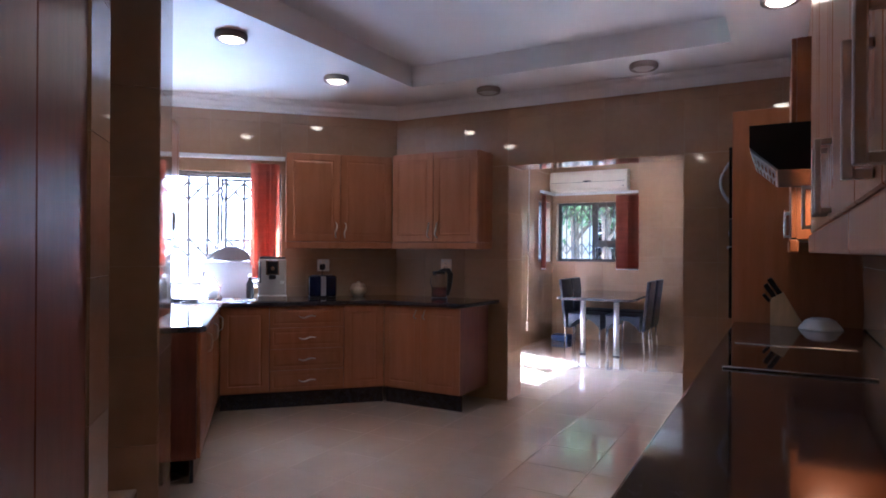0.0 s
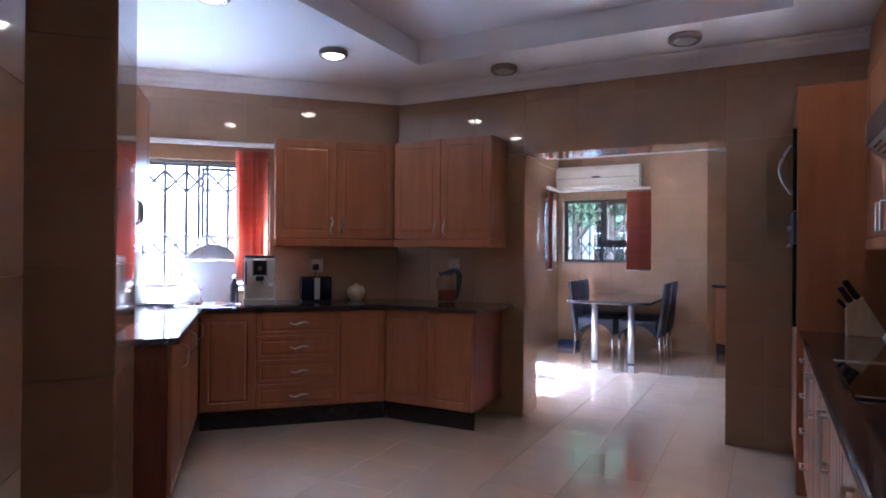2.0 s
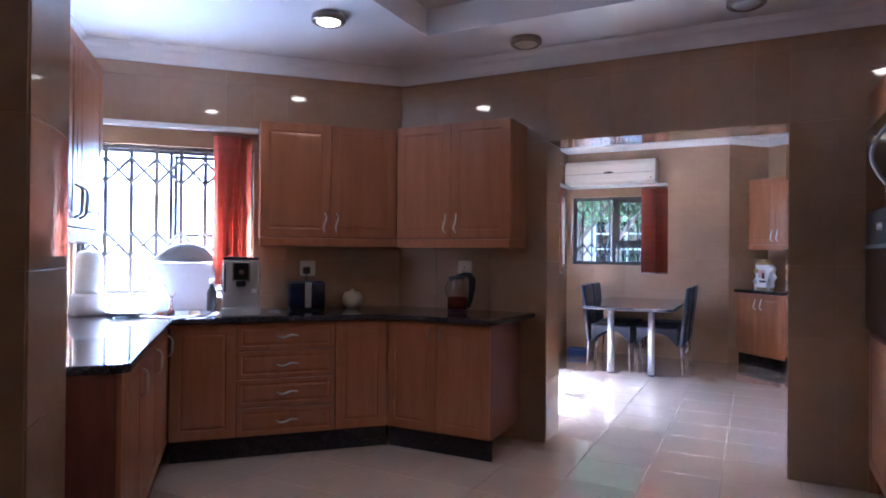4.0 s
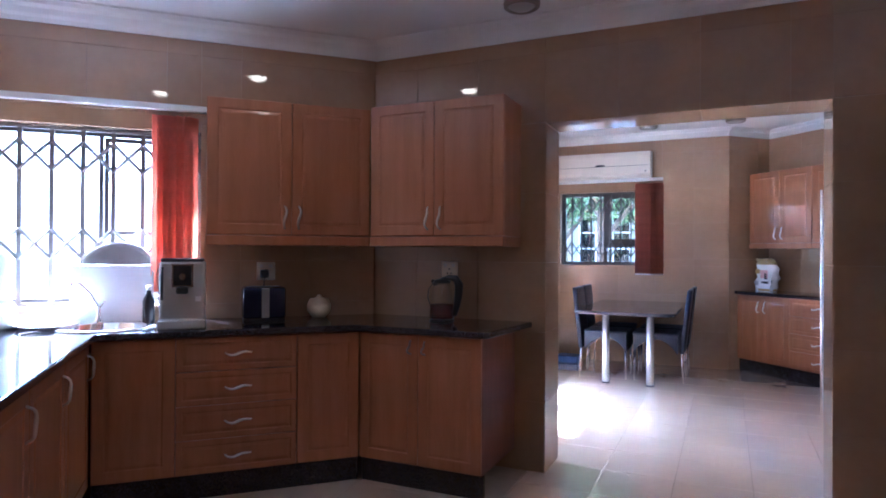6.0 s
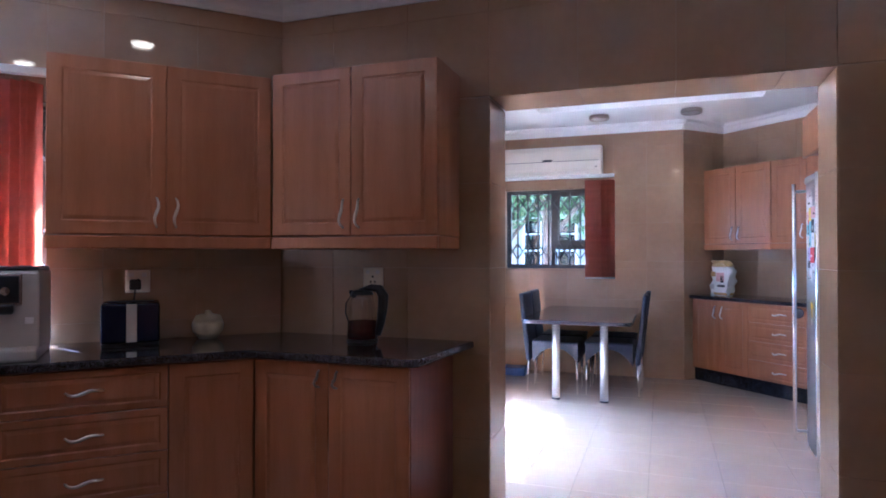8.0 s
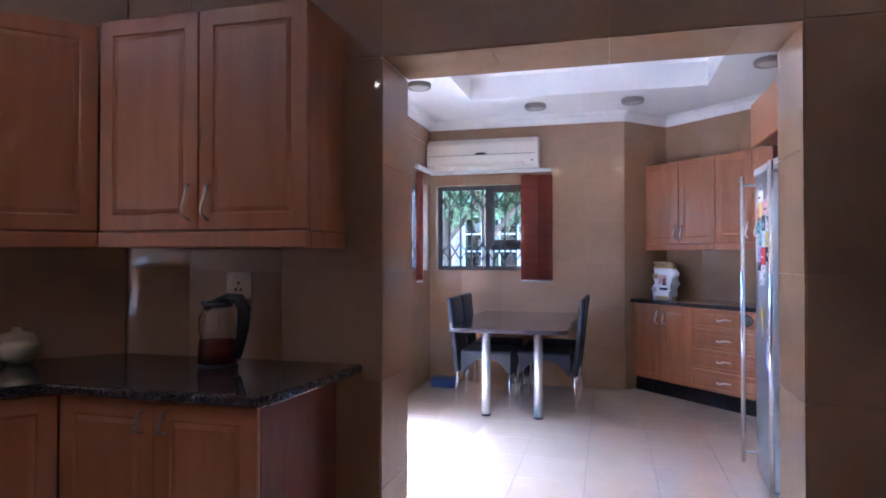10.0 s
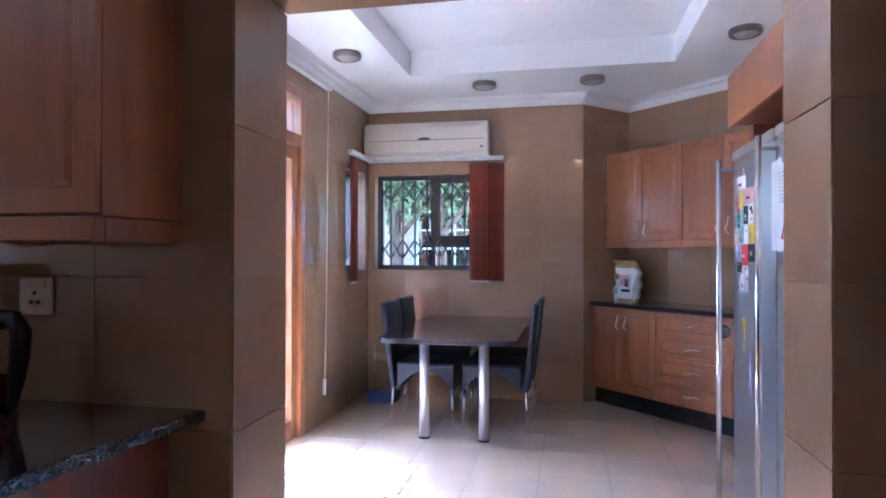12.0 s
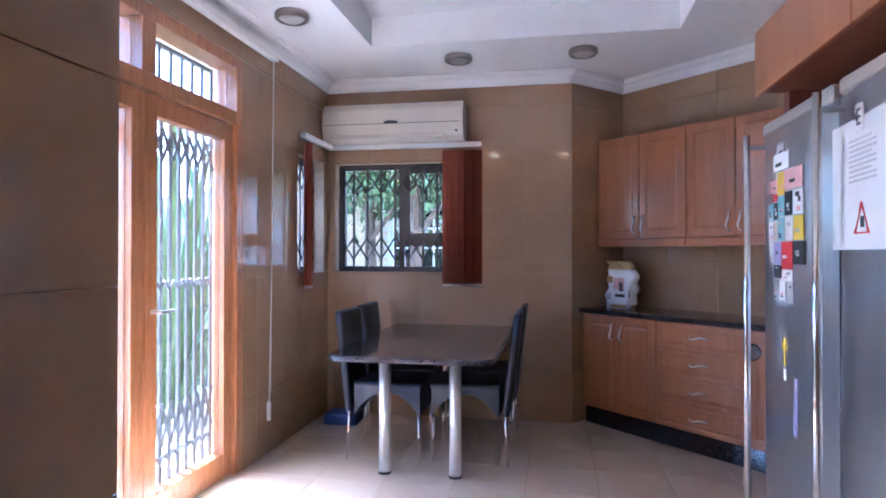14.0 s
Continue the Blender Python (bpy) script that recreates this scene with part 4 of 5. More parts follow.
# ---------------------------------------------------------------- ceiling lamps
def lamp(x, y, z, lit):
    ob = thing("ceiling_lamp", pose(x, y, z), "round flush ceiling lamp with a steel ring, " + ("switched on" if lit else "switched off"), "ceiling lamp", "flush ceiling lamps")
    part("ring", lathe([(0.095, 0.0), (0.10, -0.012), (0.098, -0.034), (0.088, -0.042), (0.070, -0.038), (0.068, -0.03), (0.068, 0.0)], 32), "pewter", ob, "dull pewter ring", True)
    part("diffuser", lathe([(0.0, -0.052), (0.03, -0.050), (0.055, -0.044), (0.0695, -0.034)], 28), "lit" if lit else "unlit", ob, "frosted glass diffuser", True)
    if lit:
        l = new("lamp_light", bpy.data.lights.new("lamp_light", "AREA"))
        l.data.shape, l.data.size, l.data.energy, l.data.color = "DISK", 0.11, 0.012, (1.0, 0.70, 0.38)
        l.matrix_world = look((x, y, z - 0.056), (x, y, 0))


for x, y, on in ((-2.52, 2.44, 1), (-2.55, 3.52, 1), (-1.64, 4.38, 0), (-0.37, 4.28, 0), (0.50, 3.38, 1), (-0.50, 0.40, 1)):
    lamp(x, y, CEIL_K, on)
for x, y, on in ((-2.24, 7.29, 0), (-1.40, 8.23, 0), (-0.535, 8.23, 0), (0.36, 7.33, 0), (-0.58, 5.05, 1), (-1.54, 5.05, 1)):
    lamp(x, y, CEIL_D, on)

# ---------------------------------------------------------------- small things on the worktops
T = 0.88
cm = thing("coffee_machine", WINWALL @ pose(-1.15, -0.28, T) @ Matrix.Diagonal((0.98, 1, 1.06, 1)), "silver bean-to-cup coffee machine on the granite worktop", "coffee machine")
part("body", boxes((-0.115, -0.16, 0.02, 0.115, 0.17, 0.33), bevel=0.012, seg=2), "silver", cm)
part("top", boxes((-0.11, -0.155, 0.33, 0.11, 0.165, 0.345), bevel=0.006), "black", cm)
part("drip_tray", boxes((-0.118, -0.25, 0.0, 0.118, 0.12, 0.045), bevel=0.008, seg=2), "silver", cm)
part("bezel", boxes((-0.055, -0.164, 0.20, 0.055, -0.159, 0.32), bevel=0.003), "chrome", cm)
part("display", boxes((-0.045, -0.168, 0.21, 0.045, -0.1645, 0.31), bevel=0.002), "black", cm)
part("dial", lathe([(0, 0), (0.018, 0), (0.016, 0.012), (0, 0.013)], 16), "chrome", cm, m=pose(0, -0.1685, 0.255, 90, 0, 0))
part("steam_wand", tube([(-0.10, -0.162, 0.30), (-0.10, -0.185, 0.27), (-0.10, -0.185, 0.14)], 0.007, 8), "black", cm)
part("badge", boxes((0.065, -0.164, 0.13, 0.095, -0.1605, 0.155), bevel=0.001), "white", cm)
part("spout", boxes((-0.03, -0.20, 0.17, 0.03, -0.16, 0.205), bevel=0.006), "black", cm)
part("side_tank", boxes((-0.122, -0.12, 0.10, -0.1155, 0.10, 0.30), bevel=0.003), "black", cm)
ts = thing("toaster", WINWALL @ pose(-0.715, -0.18, T) @ Matrix.Diagonal((0.86, 1, 1.04, 1)), "dark blue enamelled toaster with a steel centre band", "toaster")
part("body", boxes((-0.14, -0.09, 0.015, 0.14, 0.09, 0.19), bevel=0.016, seg=3), "blue", ts, smooth=True)
part("band", boxes((-0.02, -0.094, 0.02, 0.03, -0.0895, 0.185), bevel=0.002), "silver", ts)
part("slot", boxes((-0.11, -0.03, 0.188, 0.11, 0.03, 0.193)), "black", ts)
part("base", boxes((-0.135, -0.085, 0.0, 0.135, 0.085, 0.016), bevel=0.004), "black", ts)
jar = thing("sugar_bowl", WINWALL @ pose(-0.375, -0.10, T) @ Matrix.Diagonal((1.15, 1.15, 0.95, 1)), "ivory ceramic bowl with a lid on the worktop", "bowl")
part("bowl", lathe([(0.0, 0.0), (0.035, 0.0), (0.062, 0.04), (0.066, 0.075), (0.058, 0.10), (0.0, 0.10)], 24), "ivory", jar, smooth=True)
part("lid", lathe([(0.058, 0.101), (0.05, 0.12), (0.015, 0.13), (0.012, 0.145), (0.0, 0.148)], 24), "ivory", jar, smooth=True)
kt = thing("kettle", pose(-2.16, 4.49, T) @ Matrix.Scale(0.93, 4), "clear glass kettle with red tea, black base and arched black handle", "kettle")
part("base", lathe([(0.0, 0.0), (0.078, 0.0), (0.080, 0.006), (0.074, 0.011), (0.0, 0.011)], 28), "black", kt, smooth=True)
part("jug", lathe([(0.078, 0.012), (0.081, 0.03), (0.074, 0.13), (0.060, 0.215), (0.054, 0.24), (0.052, 0.24), (0.057, 0.215), (0.071, 0.13), (0.076, 0.03), (0.0, 0.014)], 28), "clear", kt, smooth=True)
part("tea", lathe([(0.0, 0.016), (0.073, 0.018), (0.0755, 0.035), (0.071, 0.105), (0.0, 0.105)], 28), "tea", kt, "red tea in the jug", True)
part("lid", lathe([(0.056, 0.241), (0.056, 0.252), (0.045, 0.262), (0.02, 0.266), (0.0, 0.266)], 24), "black", kt, smooth=True)
part("handle", tube([(-0.01, 0, 0.262), (0.05, 0, 0.278), (0.095, 0, 0.272), (0.118, 0, 0.235), (0.114, 0, 0.17), (0.103, 0, 0.10), (0.088, 0, 0.04), (0.075, 0, 0.02)], [0.012, 0.017, 0.023, 0.027, 0.025, 0.021, 0.016, 0.013], 12), "black", kt, smooth=True)
part("spout", tube([(-0.04, 0, 0.235), (-0.072, 0, 0.256)], [0.020, 0.009], 10), "black", kt)
part("lead", tube([(-0.04, 0.03, 0.255), (-0.085, 0.04, 0.235), (-0.118, 0.045, 0.19), (-0.122, 0.045, 0.14), (-0.10, 0.045, 0.085), (-0.085, 0.04, 0.03), (-0.08, 0.03, 0.01)], 0.004, 6), "black", kt, "thin black loop beside the jug", True)
bd = solid("chopping_board", boxes((-0.21, -0.008, 0.0, 0.21, 0.008, 0.33), bevel=0.006), "grey_board", WINWALL @ pose(-1.53, -0.085, T, -8, 0, 0), "pale grey board leaning below the window", "board")
tr = thing("serving_tray", WINWALL @ pose(-1.505, 0.01, T + 0.242, 84, 0, 0) @ Matrix.Scale(1.08, 4), "round steel tray leaning against the window", "tray")
part("tray", lathe([(0.0, 0.0), (0.17, 0.0), (0.185, 0.012), (0.20, 0.014), (0.20, 0.010), (0.18, 0.004), (0.0, -0.005)], 40), "steel", tr, smooth=True)
tp = thing("tap", WINWALL @ pose(-1.59, -0.13, T), "chrome swan-neck tap at the sink", "tap")
part("spout", tube([(0, 0, 0.05), (-0.005, -0.003, 0.10), (-0.04, -0.02, 0.17), (-0.085, -0.045, 0.225), (-0.105, -0.055, 0.236), (-0.122, -0.065, 0.226), (-0.128, -0.068, 0.20)], [0.011, 0.010, 0.009, 0.009, 0.009, 0.009, 0.010], 10), "chrome", tp, smooth=True)
part("base", lathe([(0, 0), (0.027, 0), (0.023, 0.02), (0.014, 0.035), (0.013, 0.09), (0, 0.09)], 20), "chrome", tp, smooth=True)
part("lever", tube([(0.0, 0, 0.085), (0.03, 0.01, 0.125)], [0.006, 0.004], 8), "chrome", tp, smooth=True)
wk = thing("white_juicer", LEFTWALL @ pose(-0.24, -0.16, T), "white plastic juicer on the sunlit worktop in the corner", "juicer")
part("body", lathe([(0.0, 0.14), (0.078, 0.14), (0.082, 0.17), (0.076, 0.34), (0.066, 0.385), (0.045, 0.40), (0.0, 0.402)], 28), "white", wk, smooth=True)
part("base", lathe([(0, 0), (0.108, 0), (0.112, 0.012), (0.104, 0.11), (0.088, 0.138), (0, 0.139)], 28), "white", wk, smooth=True)
part("cord", tube([(0.0, -0.11, 0.006), (-0.06, -0.22, 0.006), (-0.16, -0.25, 0.006), (-0.30, -0.19, 0.006), (-0.42, -0.22, 0.006)], 0.004, 6), "white", wk, smooth=True)
dt = thing("draining_tray", LEFTWALL @ pose(-0.22, -0.40, T) @ Matrix.Diagonal((1.0, 0.7, 1, 1)), "low white oval draining tray beside the sink", "tray")
part("tray", lathe([(0, 0.004), (0.17, 0.002), (0.18, 0.0), (0.205, 0.022), (0.208, 0.024), (0.185, 0.006), (0, 0.009)], 36), "white", dt, smooth=True)


bt = thing("soap_bottle", WINWALL @ pose(-1.335, -0.17, T), "dark bottle beside the coffee machine", "bottle")
part("bottle", lathe([(0, 0), (0.03, 0), (0.032, 0.02), (0.032, 0.13), (0.014, 0.165), (0.012, 0.185), (0, 0.185)], 20), "black", bt, smooth=True)
part("cap", lathe([(0.0135, 0.186), (0.0135, 0.21), (0, 0.212)], 16), "white", bt, smooth=True)


def socket(m, label):
    ob = thing("wall_socket", m, label, "wall socket", "wall sockets")
    part("plate", boxes((-0.055, -0.012, -0.055, 0.055, 0.0, 0.055), bevel=0.004), "socket", ob)
    for x in (-0.028, 0.028):
        part("switch", boxes((x - 0.011, -0.018, 0.022, x + 0.011, -0.0125, 0.042), bevel=0.002), "white", ob)
    for x, z in ((0.0, 0.008), (-0.012, -0.018), (0.012, -0.018)):
        part("pin_hole", lathe([(0, 0), (0.0055, 0), (0.0055, 0.001), (0, 0.001)], 10), "ink", ob, m=pose(x, -0.0125, z, 90, 0, 0))


socket(WINWALL @ pose(-0.69, -PROUD, 1.165), "cream wall socket above the toaster")
socket(DOORWALL @ pose(-2.195, -PROUD, 1.175), "cream wall socket above the kettle")
plug = thing("plug", WINWALL @ pose(-0.70, -0.04, 1.15), "black plug with its lead in the wall socket", "plug")
part("plug", boxes((-0.025, -0.02, -0.025, 0.025, 0.014, 0.025), bevel=0.006), "black", plug)
part("lead", tube([(0, -0.01, -0.02), (-0.005, -0.02, -0.07), (-0.01, -0.03, -0.10)], 0.004, 6), "black", plug)

bag = thing("food_bag", CABWALL @ pose(0.20, -0.27, T, 0, 0, -8) @ Matrix.Diagonal((1.4, 1.15, 1.0, 1)), "half-rolled white and gold food bag slumped on the worktop", "bag")


def bag_shell(z0, z1, grow):
    """A band of the bag's crumpled outline between two heights."""
    bm, rings, n = bmesh.new(), [], 18
    for i in range(7):
        z = z0 + (z1 - z0) * i / 6
        k = z / 0.34
        ring_v = []
        for j in range(n):
            a = 2 * math.pi * j / n
            cx, cy = math.cos(a), math.sin(a)
            sx = (0.095 - 0.02 * k * k) * math.copysign(abs(cx) ** 0.5, cx)
            sy = (0.05 - 0.032 * k ** 2) * math.copysign(abs(cy) ** 0.6, cy)
            w = noise.noise(Vector((cx * 1.7, cy * 1.7, z * 16))) * 0.036 * (0.4 + k)
            ring_v.append(bm.verts.new((sx * (1 + grow) + w + 0.045 * k * k * (1 if k < 0.75 else 0.4), sy * (1 + grow) + w, z)))
        rings.append(ring_v)
    for A, B in zip(rings, rings[1:]):
        for j in range(n):
            bm.faces.new((A[j], A[(j + 1) % n], B[(j + 1) % n], B[j]))
    bm.faces.new(rings[0][::-1]), bm.faces.new(rings[-1])
    return bm


part("bag", bag_shell(0.0, 0.30, 0.0), "paper", bag, smooth=True)
part("rolled_top", bag_shell(0.295, 0.36, 0.02), "gold", bag, "crumpled gold rolled top", True)
part("print", bag_shell(0.004, 0.03, 0.012), "gold", bag, "yellow printed band", True)
for x, z, w, h, c in ((0.03, 0.19, 0.08, 0.09, "pink"), (0.05, 0.17, 0.035, 0.07, "ink"), (-0.04, 0.22, 0.05, 0.05, "gold"), (0.04, 0.10, 0.075, 0.022, "ink"), (-0.05, 0.09, 0.04, 0.05, "grey_board")):
    part("print", boxes((x - w / 2, -0.056, z - h / 2, x + w / 2, -0.049, z + h / 2), bevel=0.003), c, bag)

pet = solid("blue_tray", boxes((-0.13, -0.10, 0.0, 0.13, 0.10, 0.09), bevel=0.02, seg=2), "blue_mat", pose(-2.32, 8.45, 0), "blue plastic tray on the floor in the corner", "tray")

# magnets and papers on the fridge
def stuck(name, y, z, w, h, mat, label, dx=0.0):
    # the door bows: follow it
    y0, y1 = (5.26, 5.915) if y < 5.92 else (5.925, 6.585)
    u = (y - y0) / (y1 - y0)
    x = 0.08 + 0.03 * (2 * u - 1) ** 2
    slope = 0.06 * 2 * (2 * u - 1) / (y1 - y0)
    return solid(name, boxes((-0.0035 - dx, -w / 2, -h / 2, -0.0005 - dx, w / 2, h / 2)), mat, pose(x, y, z, 0, 0, -math.degrees(math.atan(slope))), label, "magnet" if "sheet" not in name else "paper", "papers and magnets on the fridge")


sheet = stuck("paper_sheet", 5.72, 1.49, 0.44, 0.36, "paper", "white printed sheet with a red warning triangle on the fridge")
lm = stuck("letter_magnet", 5.73, 1.665, 0.05, 0.075, "paper", "white magnet with the letter E", 0.004)
fnt = bpy.data.curves.new("letter", "FONT")
fnt.body, fnt.size, fnt.extrude, fnt.align_x, fnt.align_y = "E", 0.065, 0.0005, "CENTER", "CENTER"
tmp = bpy.data.objects.new("tmp", fnt)
scene.collection.objects.link(tmp)
bpy.context.view_layer.update()
letter = bpy.data.meshes.new_from_object(tmp)
bpy.data.objects.remove(tmp)
letter.materials.clear()
letter.materials.append(M["ink"])
part("letter", letter, None, lm, m=pose(-0.009, 0, 0, 90, 0, -90))
for i in range(9):
    part("text_line", boxes((-0.0045, -0.12 + (0.03 if i % 3 == 0 else 0), -0.003, -0.0036, 0.06, 0.003)), "grey_board", sheet, m=pose(0, 0.03, 0.12 - i * 0.014))
part("warning_triangle", tube([(-0.0045, 0, 0.045), (-0.0045, -0.045, -0.035), (-0.0045, 0.045, -0.035)], 0.005, 6, closed=True), "red", sheet, "red triangle outline", m=pose(0, 0, -0.10))
part("pictogram", boxes((-0.0045, -0.012, -0.02, -0.0036, 0.012, 0.01)), "ink", sheet, m=pose(0, 0, -0.10))
rng = random.Random(4)
# column and row of the lower left corner, width and height, in centimetres from the collage's corner
UPPER = [(7.5, 52.5, 4.9, 4.9, "grey_board"), (4.6, 47.5, 11.0, 6.4, "paper"), (7.8, 38.4, 4.7, 8.6, "yellow"), (12.7, 39.8, 9.5, 7.4, "pink"), (0.4, 39.8, 7.2, 5.2, "pink"), (3.8, 36.6, 3.8, 3.0, "red"),
         (17.2, 30.8, 5.0, 8.8, "paper"), (12.7, 30.8, 4.3, 8.6, "ink"), (7.8, 30.8, 4.7, 7.4, "teal"), (0.0, 29.6, 4.4, 6.8, "teal"), (4.6, 29.8, 3.0, 6.6, "ink")]
LOWER = [(0.0, 22.0, 4.4, 7.4, "paper"), (4.6, 22.0, 3.0, 7.4, "ivory"), (7.8, 22.0, 4.7, 8.6, "teal"), (12.7, 22.0, 4.7, 8.6, "paper"), (17.6, 22.0, 4.8, 8.6, "yellow"), (0.6, 14.2, 4.2, 7.6, "paper"), (5.0, 13.6, 5.4, 8.2, "violet"),
         (10.6, 11.8, 6.4, 10.0, "red"), (17.2, 13.6, 5.7, 8.2, "ink"), (4.6, 8.4, 5.8, 5.0, "ink"), (10.6, 7.8, 6.6, 3.8, "paper"), (4.6, 0.4, 4.0, 7.6, "grey_board"), (8.8, 0.4, 4.6, 7.2, "paper"), (13.6, 0.0, 4.0, 7.6, "grey_board")]
for c, z, w, h, mat in UPPER + LOWER:
    w, h = w * 0.016, h / 100
    mg = stuck("magnet", 6.475 - c * 0.016 - w / 2, 1.125 + z / 100 + h / 2, w - 0.003, h - 0.003, mat, "small printed picture magnet on the fridge", rng.choice((0.0, 0.0008)))
    dark = mat in ("ink", "red")
    for k in range(rng.randint(1, 3)):
        y0, z0 = rng.uniform(-0.4, 0.0) * w, rng.uniform(-0.4, 0.25) * h
        tone = rng.choice(("paper", "grey_board") if dark else ("ink", "ink", "pink", "grey_board"))
        part("print", boxes((-0.0052 - k * 0.0003, y0, z0, -0.0046, y0 + rng.uniform(0.2, 0.42) * w, z0 + rng.uniform(0.06, 0.22) * h)), tone, mg)
st = stuck("cross_magnet", 6.28, 0.95, 0.018, 0.10, "yellow", "yellow cross-shaped magnet on the fridge")
part("arm", boxes((-0.0045, -0.024, 0.005, -0.0005, 0.024, 0.04)), "yellow", st)
part("tail", boxes((-0.004, -0.008, -0.10, -0.0005, 0.008, -0.062)), "paper", st, "small white tag under the cross")
tm = thing("kitchen_timer", pose(0.058, 6.58, 0.90, 90, 0, 0) @ Matrix.Scale(0.7, 4), "round chrome timer with a black rim on the fridge edge", "timer")
part("rim", lathe([(0, -0.012), (0.048, -0.012), (0.05, 0.0), (0.046, 0.008), (0.04, 0.01), (0.0, 0.006)], 24), "black", tm, smooth=True)
part("dome", lathe([(0.041, 0.0095), (0.034, 0.022), (0.018, 0.031), (0, 0.034)], 24), "pewter", tm, smooth=True)
stuck("strip_magnet", 6.18, 0.775, 0.032, 0.20, "violet", "pale violet paper strip on the fridge")

# ---------------------------------------------------------------- outside
def leaf_cloud(name, at, radius, count, size, seed, label, squash=0.8, trunk=True):
    r = random.Random(seed)
    ob = thing(name, pose(*at), label, "tree" if trunk else "shrub", "garden plants")
    if trunk:
        part("trunk", tube([(0, 0, -0.16), (0.05, 0.02, at[2] * 0 + 1.0), (0.0, 0.08, 2.2), (0.1, 0.0, 3.0)], [0.12, 0.10, 0.08, 0.05], 8), "bark", ob)
        for k in range(5):
            a = k * 1.3
            part("limb", tube([(0.02, 0.03, 1.5 + 0.2 * k), (0.6 * math.cos(a), 0.6 * math.sin(a), 2.2 + 0.2 * k), (1.1 * math.cos(a), 1.1 * math.sin(a), 2.6 + 0.25 * k)], [0.05, 0.035, 0.015], 6), "bark", ob)
    verts, faces = [], []
    base = 3.1 if trunk else radius * 0.8
    clumps = [Vector((r.gauss(0, radius * 0.5), r.gauss(0, radius * 0.5), base + r.gauss(0, radius * 0.4 * squash))) for _ in range(38)]
    for _ in range(count):
        c = r.choice(clumps)
        p = c + Vector((r.gauss(0, radius * 0.17), r.gauss(0, radius * 0.17), r.gauss(0, radius * 0.15)))
        q = Euler((r.uniform(0, 6.3), r.uniform(0, 6.3), r.uniform(0, 6.3))).to_matrix()
        s = size * r.uniform(0.6, 1.3)
        k = len(verts)
        verts += [p + q @ Vector(v) * s for v in ((-0.5, 0, 0), (0, -0.22, 0.05), (0.55, 0, 0), (0, 0.22, 0.05))]
        faces.append((k, k + 1, k + 2, k + 3))
    me = bpy.data.meshes.new("crown")
    me.from_pydata(verts, [], faces)
    me.materials.append(M["leaf"])
    part("crown", me, None, ob)
    return ob


leaf_cloud("garden_tree", (-2.6, 12.0, 0), 1.5, 9000, 0.14, 1, "leafy green garden tree outside the dining window")
leaf_cloud("garden_tree", (-0.6, 12.8, 0), 1.6, 9000, 0.14, 2, "leafy green garden tree outside the dining window")
leaf_cloud("garden_tree", (-3.6, 13.2, 0), 1.7, 9000, 0.15, 8, "leafy green garden tree outside the dining window")
leaf_cloud("shrub", (-6.6, 11.6, -0.16), 1.1, 3500, 0.12, 3, "green garden shrub in the yard", trunk=False)


def strap_plant(at, seed):
    r = random.Random(seed)
    ob = thing("strap_leaf_plant", pose(*at), "tall strap-leaved green plant by the french door", "plant", "garden plants")
    for i in range(34):
        a, L, up = r.uniform(0, 6.28), r.uniform(0.7, 1.5), r.uniform(1.2, 3.4)
        bm = bmesh.new()
        rows = []
        for j in range(6):
            u = j / 5
            c = Vector((math.cos(a), math.sin(a), 0)) * L * u * 0.8 + Vector((0, 0, up * u - 0.7 * u * u * L))
            wd = 0.06 * (1 - u) ** 0.6 * min(1.0, 0.4 + 2 * u) + 0.004
            t = Vector((-math.sin(a), math.cos(a), 0)) * wd
            rows.append((bm.verts.new(c - t), bm.verts.new(c + Vector((0, 0, -0.008))), bm.verts.new(c + t)))
        for A, B in zip(rows, rows[1:]):
            bm.faces.new((A[0], A[1], B[1], B[0]))
            bm.faces.new((A[1], A[2], B[2], B[1]))
        part("leaf", bm, "leaf", ob, smooth=True)


for k, (x, y) in enumerate(((-4.0, 8.7), (-4.5, 9.5), (-3.8, 9.4), (-5.2, 10.4), (-4.4, 7.6), (-6.4, 5.6))):
    strap_plant((x, y, -0.16), 5 + k)
solid("planting_bed", boxes((-7.7, 5.6, -0.16, -4.05, 14.2, -0.11), bevel=0.02), "soil", Matrix(), "dark soil bed planted with strap-leaved plants", "planting bed", kind="structure")


def yard_wall(name, m, length, height, seed):
    ob = solid(name, boxes((0, 0, -0.16, length, 0.2, height)), "mortar", m, "pale face-brick garden wall", "garden wall", kind="structure")
    part("coping", boxes((-0.02, -0.03, height, length + 0.02, 0.23, height + 0.05), bevel=0.008), "mortar", ob)
    me = mesh_of("brick", boxes((0, -0.012, 0, 0.215, 0.01, 0.066), bevel=0.003), "brick")
    verts, faces = [], []
    base = [tuple(v.co) for v in me.vertices]
    polys = [tuple(p.vertices) for p in me.polygons]
    z, row = -0.15, 0
    while z < height - 0.07:
        x = 0.005 - (0.1125 if row % 2 else 0)
        while x < length - 0.2:
            k = len(verts)
            verts += [(a + x, b, c + z) for a, b, c in base]
            faces += [tuple(i + k for i in p) for p in polys]
            x += 0.226
        z += 0.077
        row += 1
    bulk = bpy.data.meshes.new("bricks")
    bulk.from_pydata(verts, [], faces)
    bulk.materials.append(M["brick"])
    tagged(part("bricks", bulk, None, ob), kind="stuff")


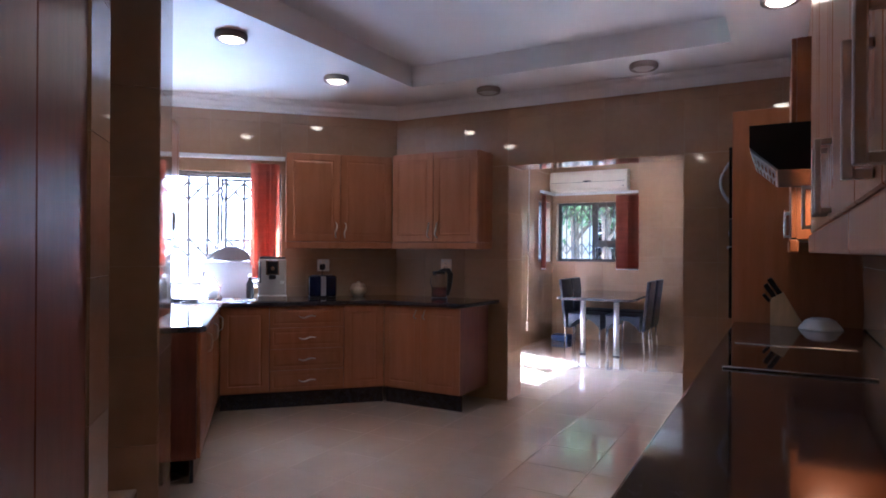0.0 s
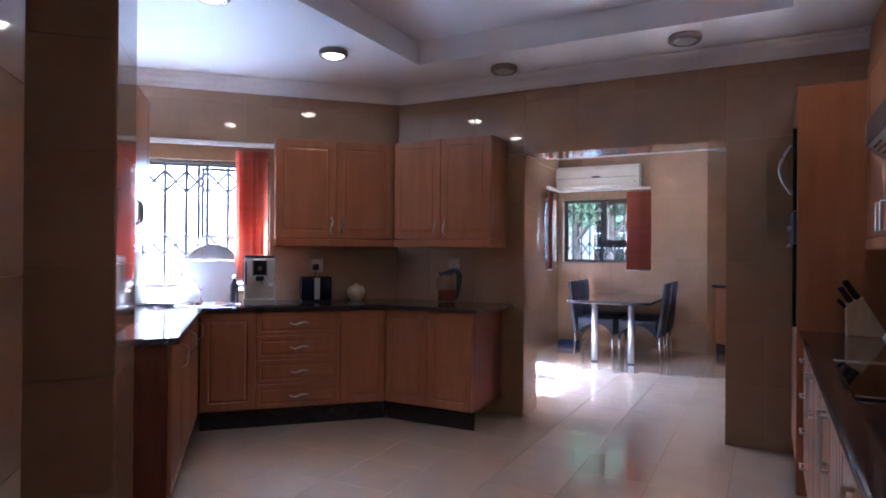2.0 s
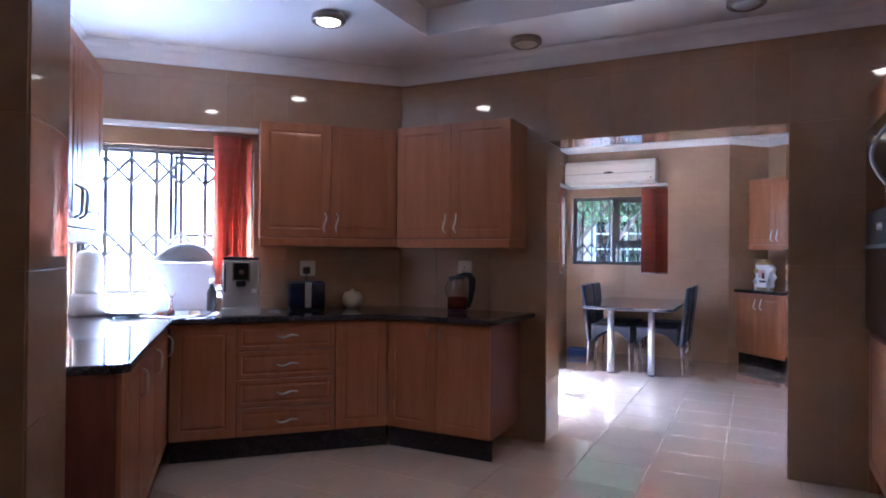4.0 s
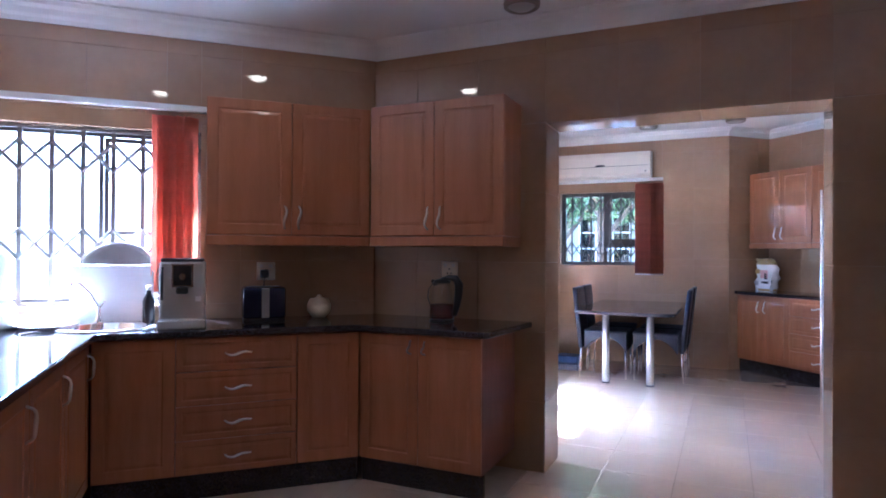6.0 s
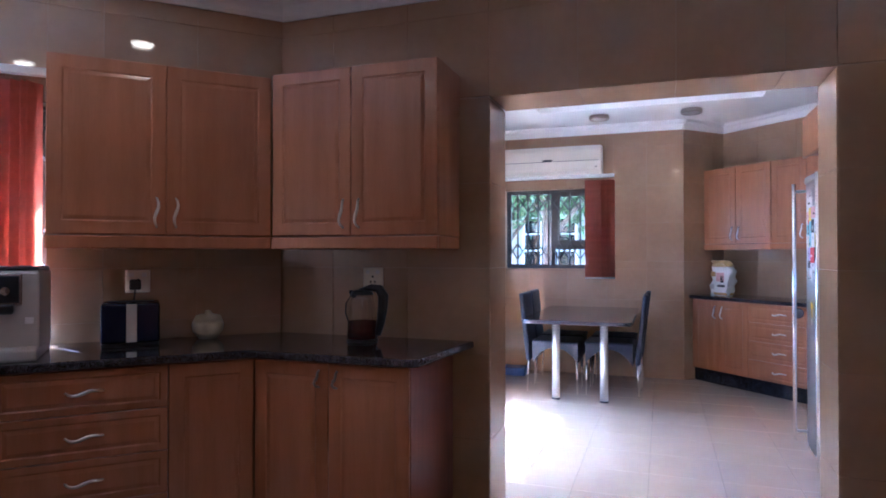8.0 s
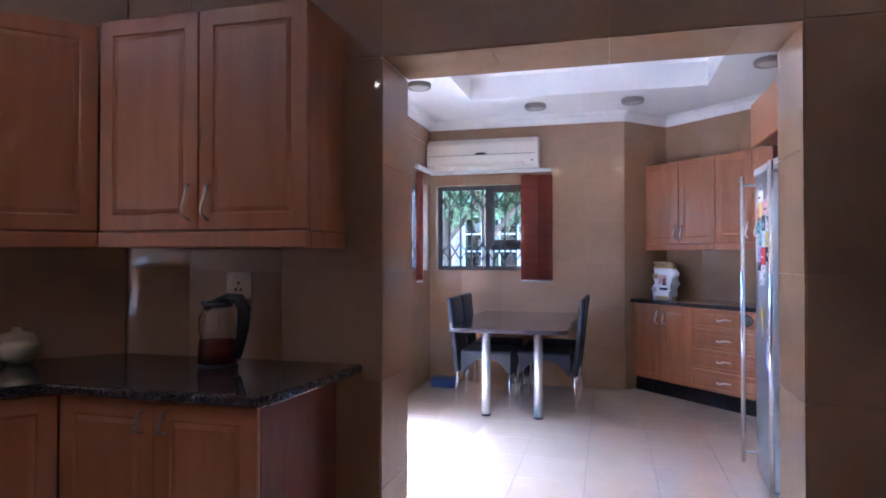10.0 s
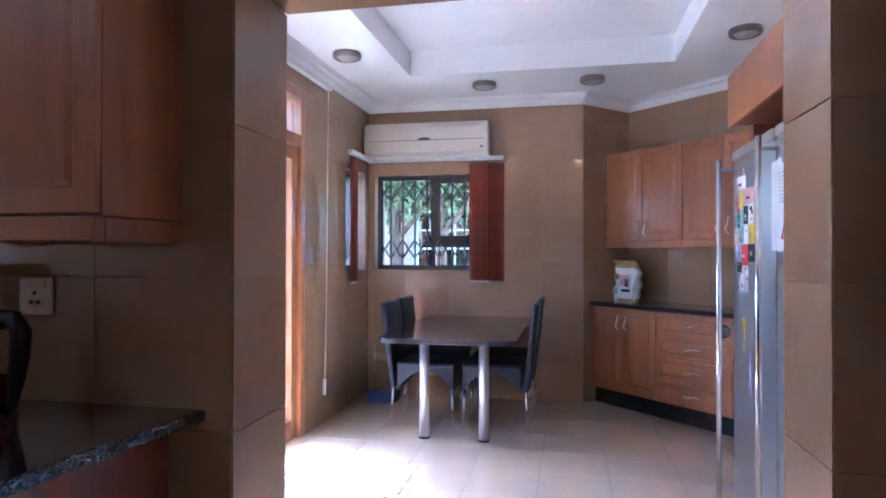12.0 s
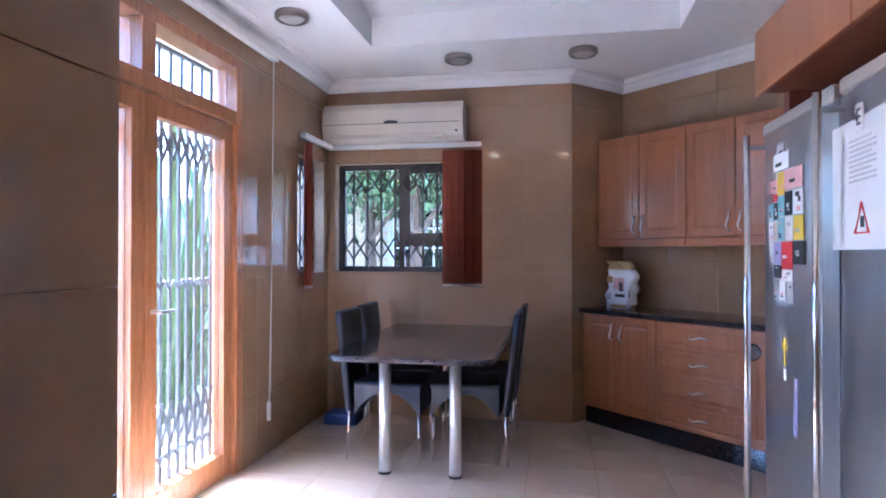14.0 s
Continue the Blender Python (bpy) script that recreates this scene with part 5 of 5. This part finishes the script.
yard_wall("garden_wall_1", pose(-8.0, 14.5, 0), 4.4, 2.3, 1)
ob = thing("outbuilding", pose(-3.6, 14.4, 0), "white plastered outbuilding with a barred window beyond the garden", "building")
part("wall", boxes((0, 0, -0.16, 5.5, 0.25, 2.9)), "white_wall", ob)
part("roof", boxes((-0.2, -0.3, 2.9, 5.7, 2.0, 3.05), bevel=0.02), "plaster", ob)
for x in (0.1, 1.5, 2.9):
    wd = part("window", boxes((x, -0.03, 0.7, x + 1.1, -0.001, 2.1)), "white", ob)
    for i in range(3):
        for j in range(4):
            part("pane", boxes((x + 0.04 + i * 0.35, -0.034, 0.74 + j * 0.335, x + 0.36 + i * 0.35, -0.0305, 1.045 + j * 0.335)), "hob", wd)
gw = solid("garden_wall_2", boxes((-0.2, 0, -0.16, 14.5, 0.2, 2.0)), "white_wall", pose(-8.0, 0.0, 0, 0, 0, 90), "white plastered garden wall", "garden wall", kind="structure")
part("coping", boxes((-0.2, -0.03, 2.0, 14.5, 0.23, 2.06), bevel=0.01), "mortar", gw)

# ---------------------------------------------------------------- floor and wall tiles
fl = solid("floor", boxes((-0.2, 4.7, -0.0095, -0.19, 4.71, -0.0085)), "floor_grout", Matrix(), "polished cream floor tiles with thin grey joints", "floor", kind="structure")
FT = 0.40
ft = mesh_of("tile", boxes((0.001, 0.001, -0.0085, FT - 0.001, FT - 0.001, 0.0), bevel=0.001), "floor_tile")
vs, fs = [], []
base = [tuple(v.co) for v in ft.vertices]
polys = [tuple(p.vertices) for p in ft.polygons]
for i in range(-12, 6):
    for j in range(-7, 25):
        x, y = -0.487 + i * FT, 0.10 + j * FT
        if x + y < -1.75 or x - y < -7.9 and y < 4.6 or y > 4.6 and x < -2.95 or x > 1.0:
            continue
        if -2.6 <= x <= 0.2 and y >= -0.4 and y < 8.8:
            part("tile", ft, None, fl, m=pose(x, y, 0))
        else:
            k = len(vs)
            vs += [(a + x, b + y, c) for a, b, c in base]
            fs += [tuple(q + k for q in p) for p in polys]
me = bpy.data.meshes.new("tiles")
me.from_pydata(vs, [], fs)
me.materials.append(M["floor_tile"])
tagged(part("tiles", me, None, fl), kind="stuff")
for ob, x0, x1, z0, z1, openings, shift in TILE_JOBS:
    tiled(ob, x0, x1, z0, z1, openings, shift)
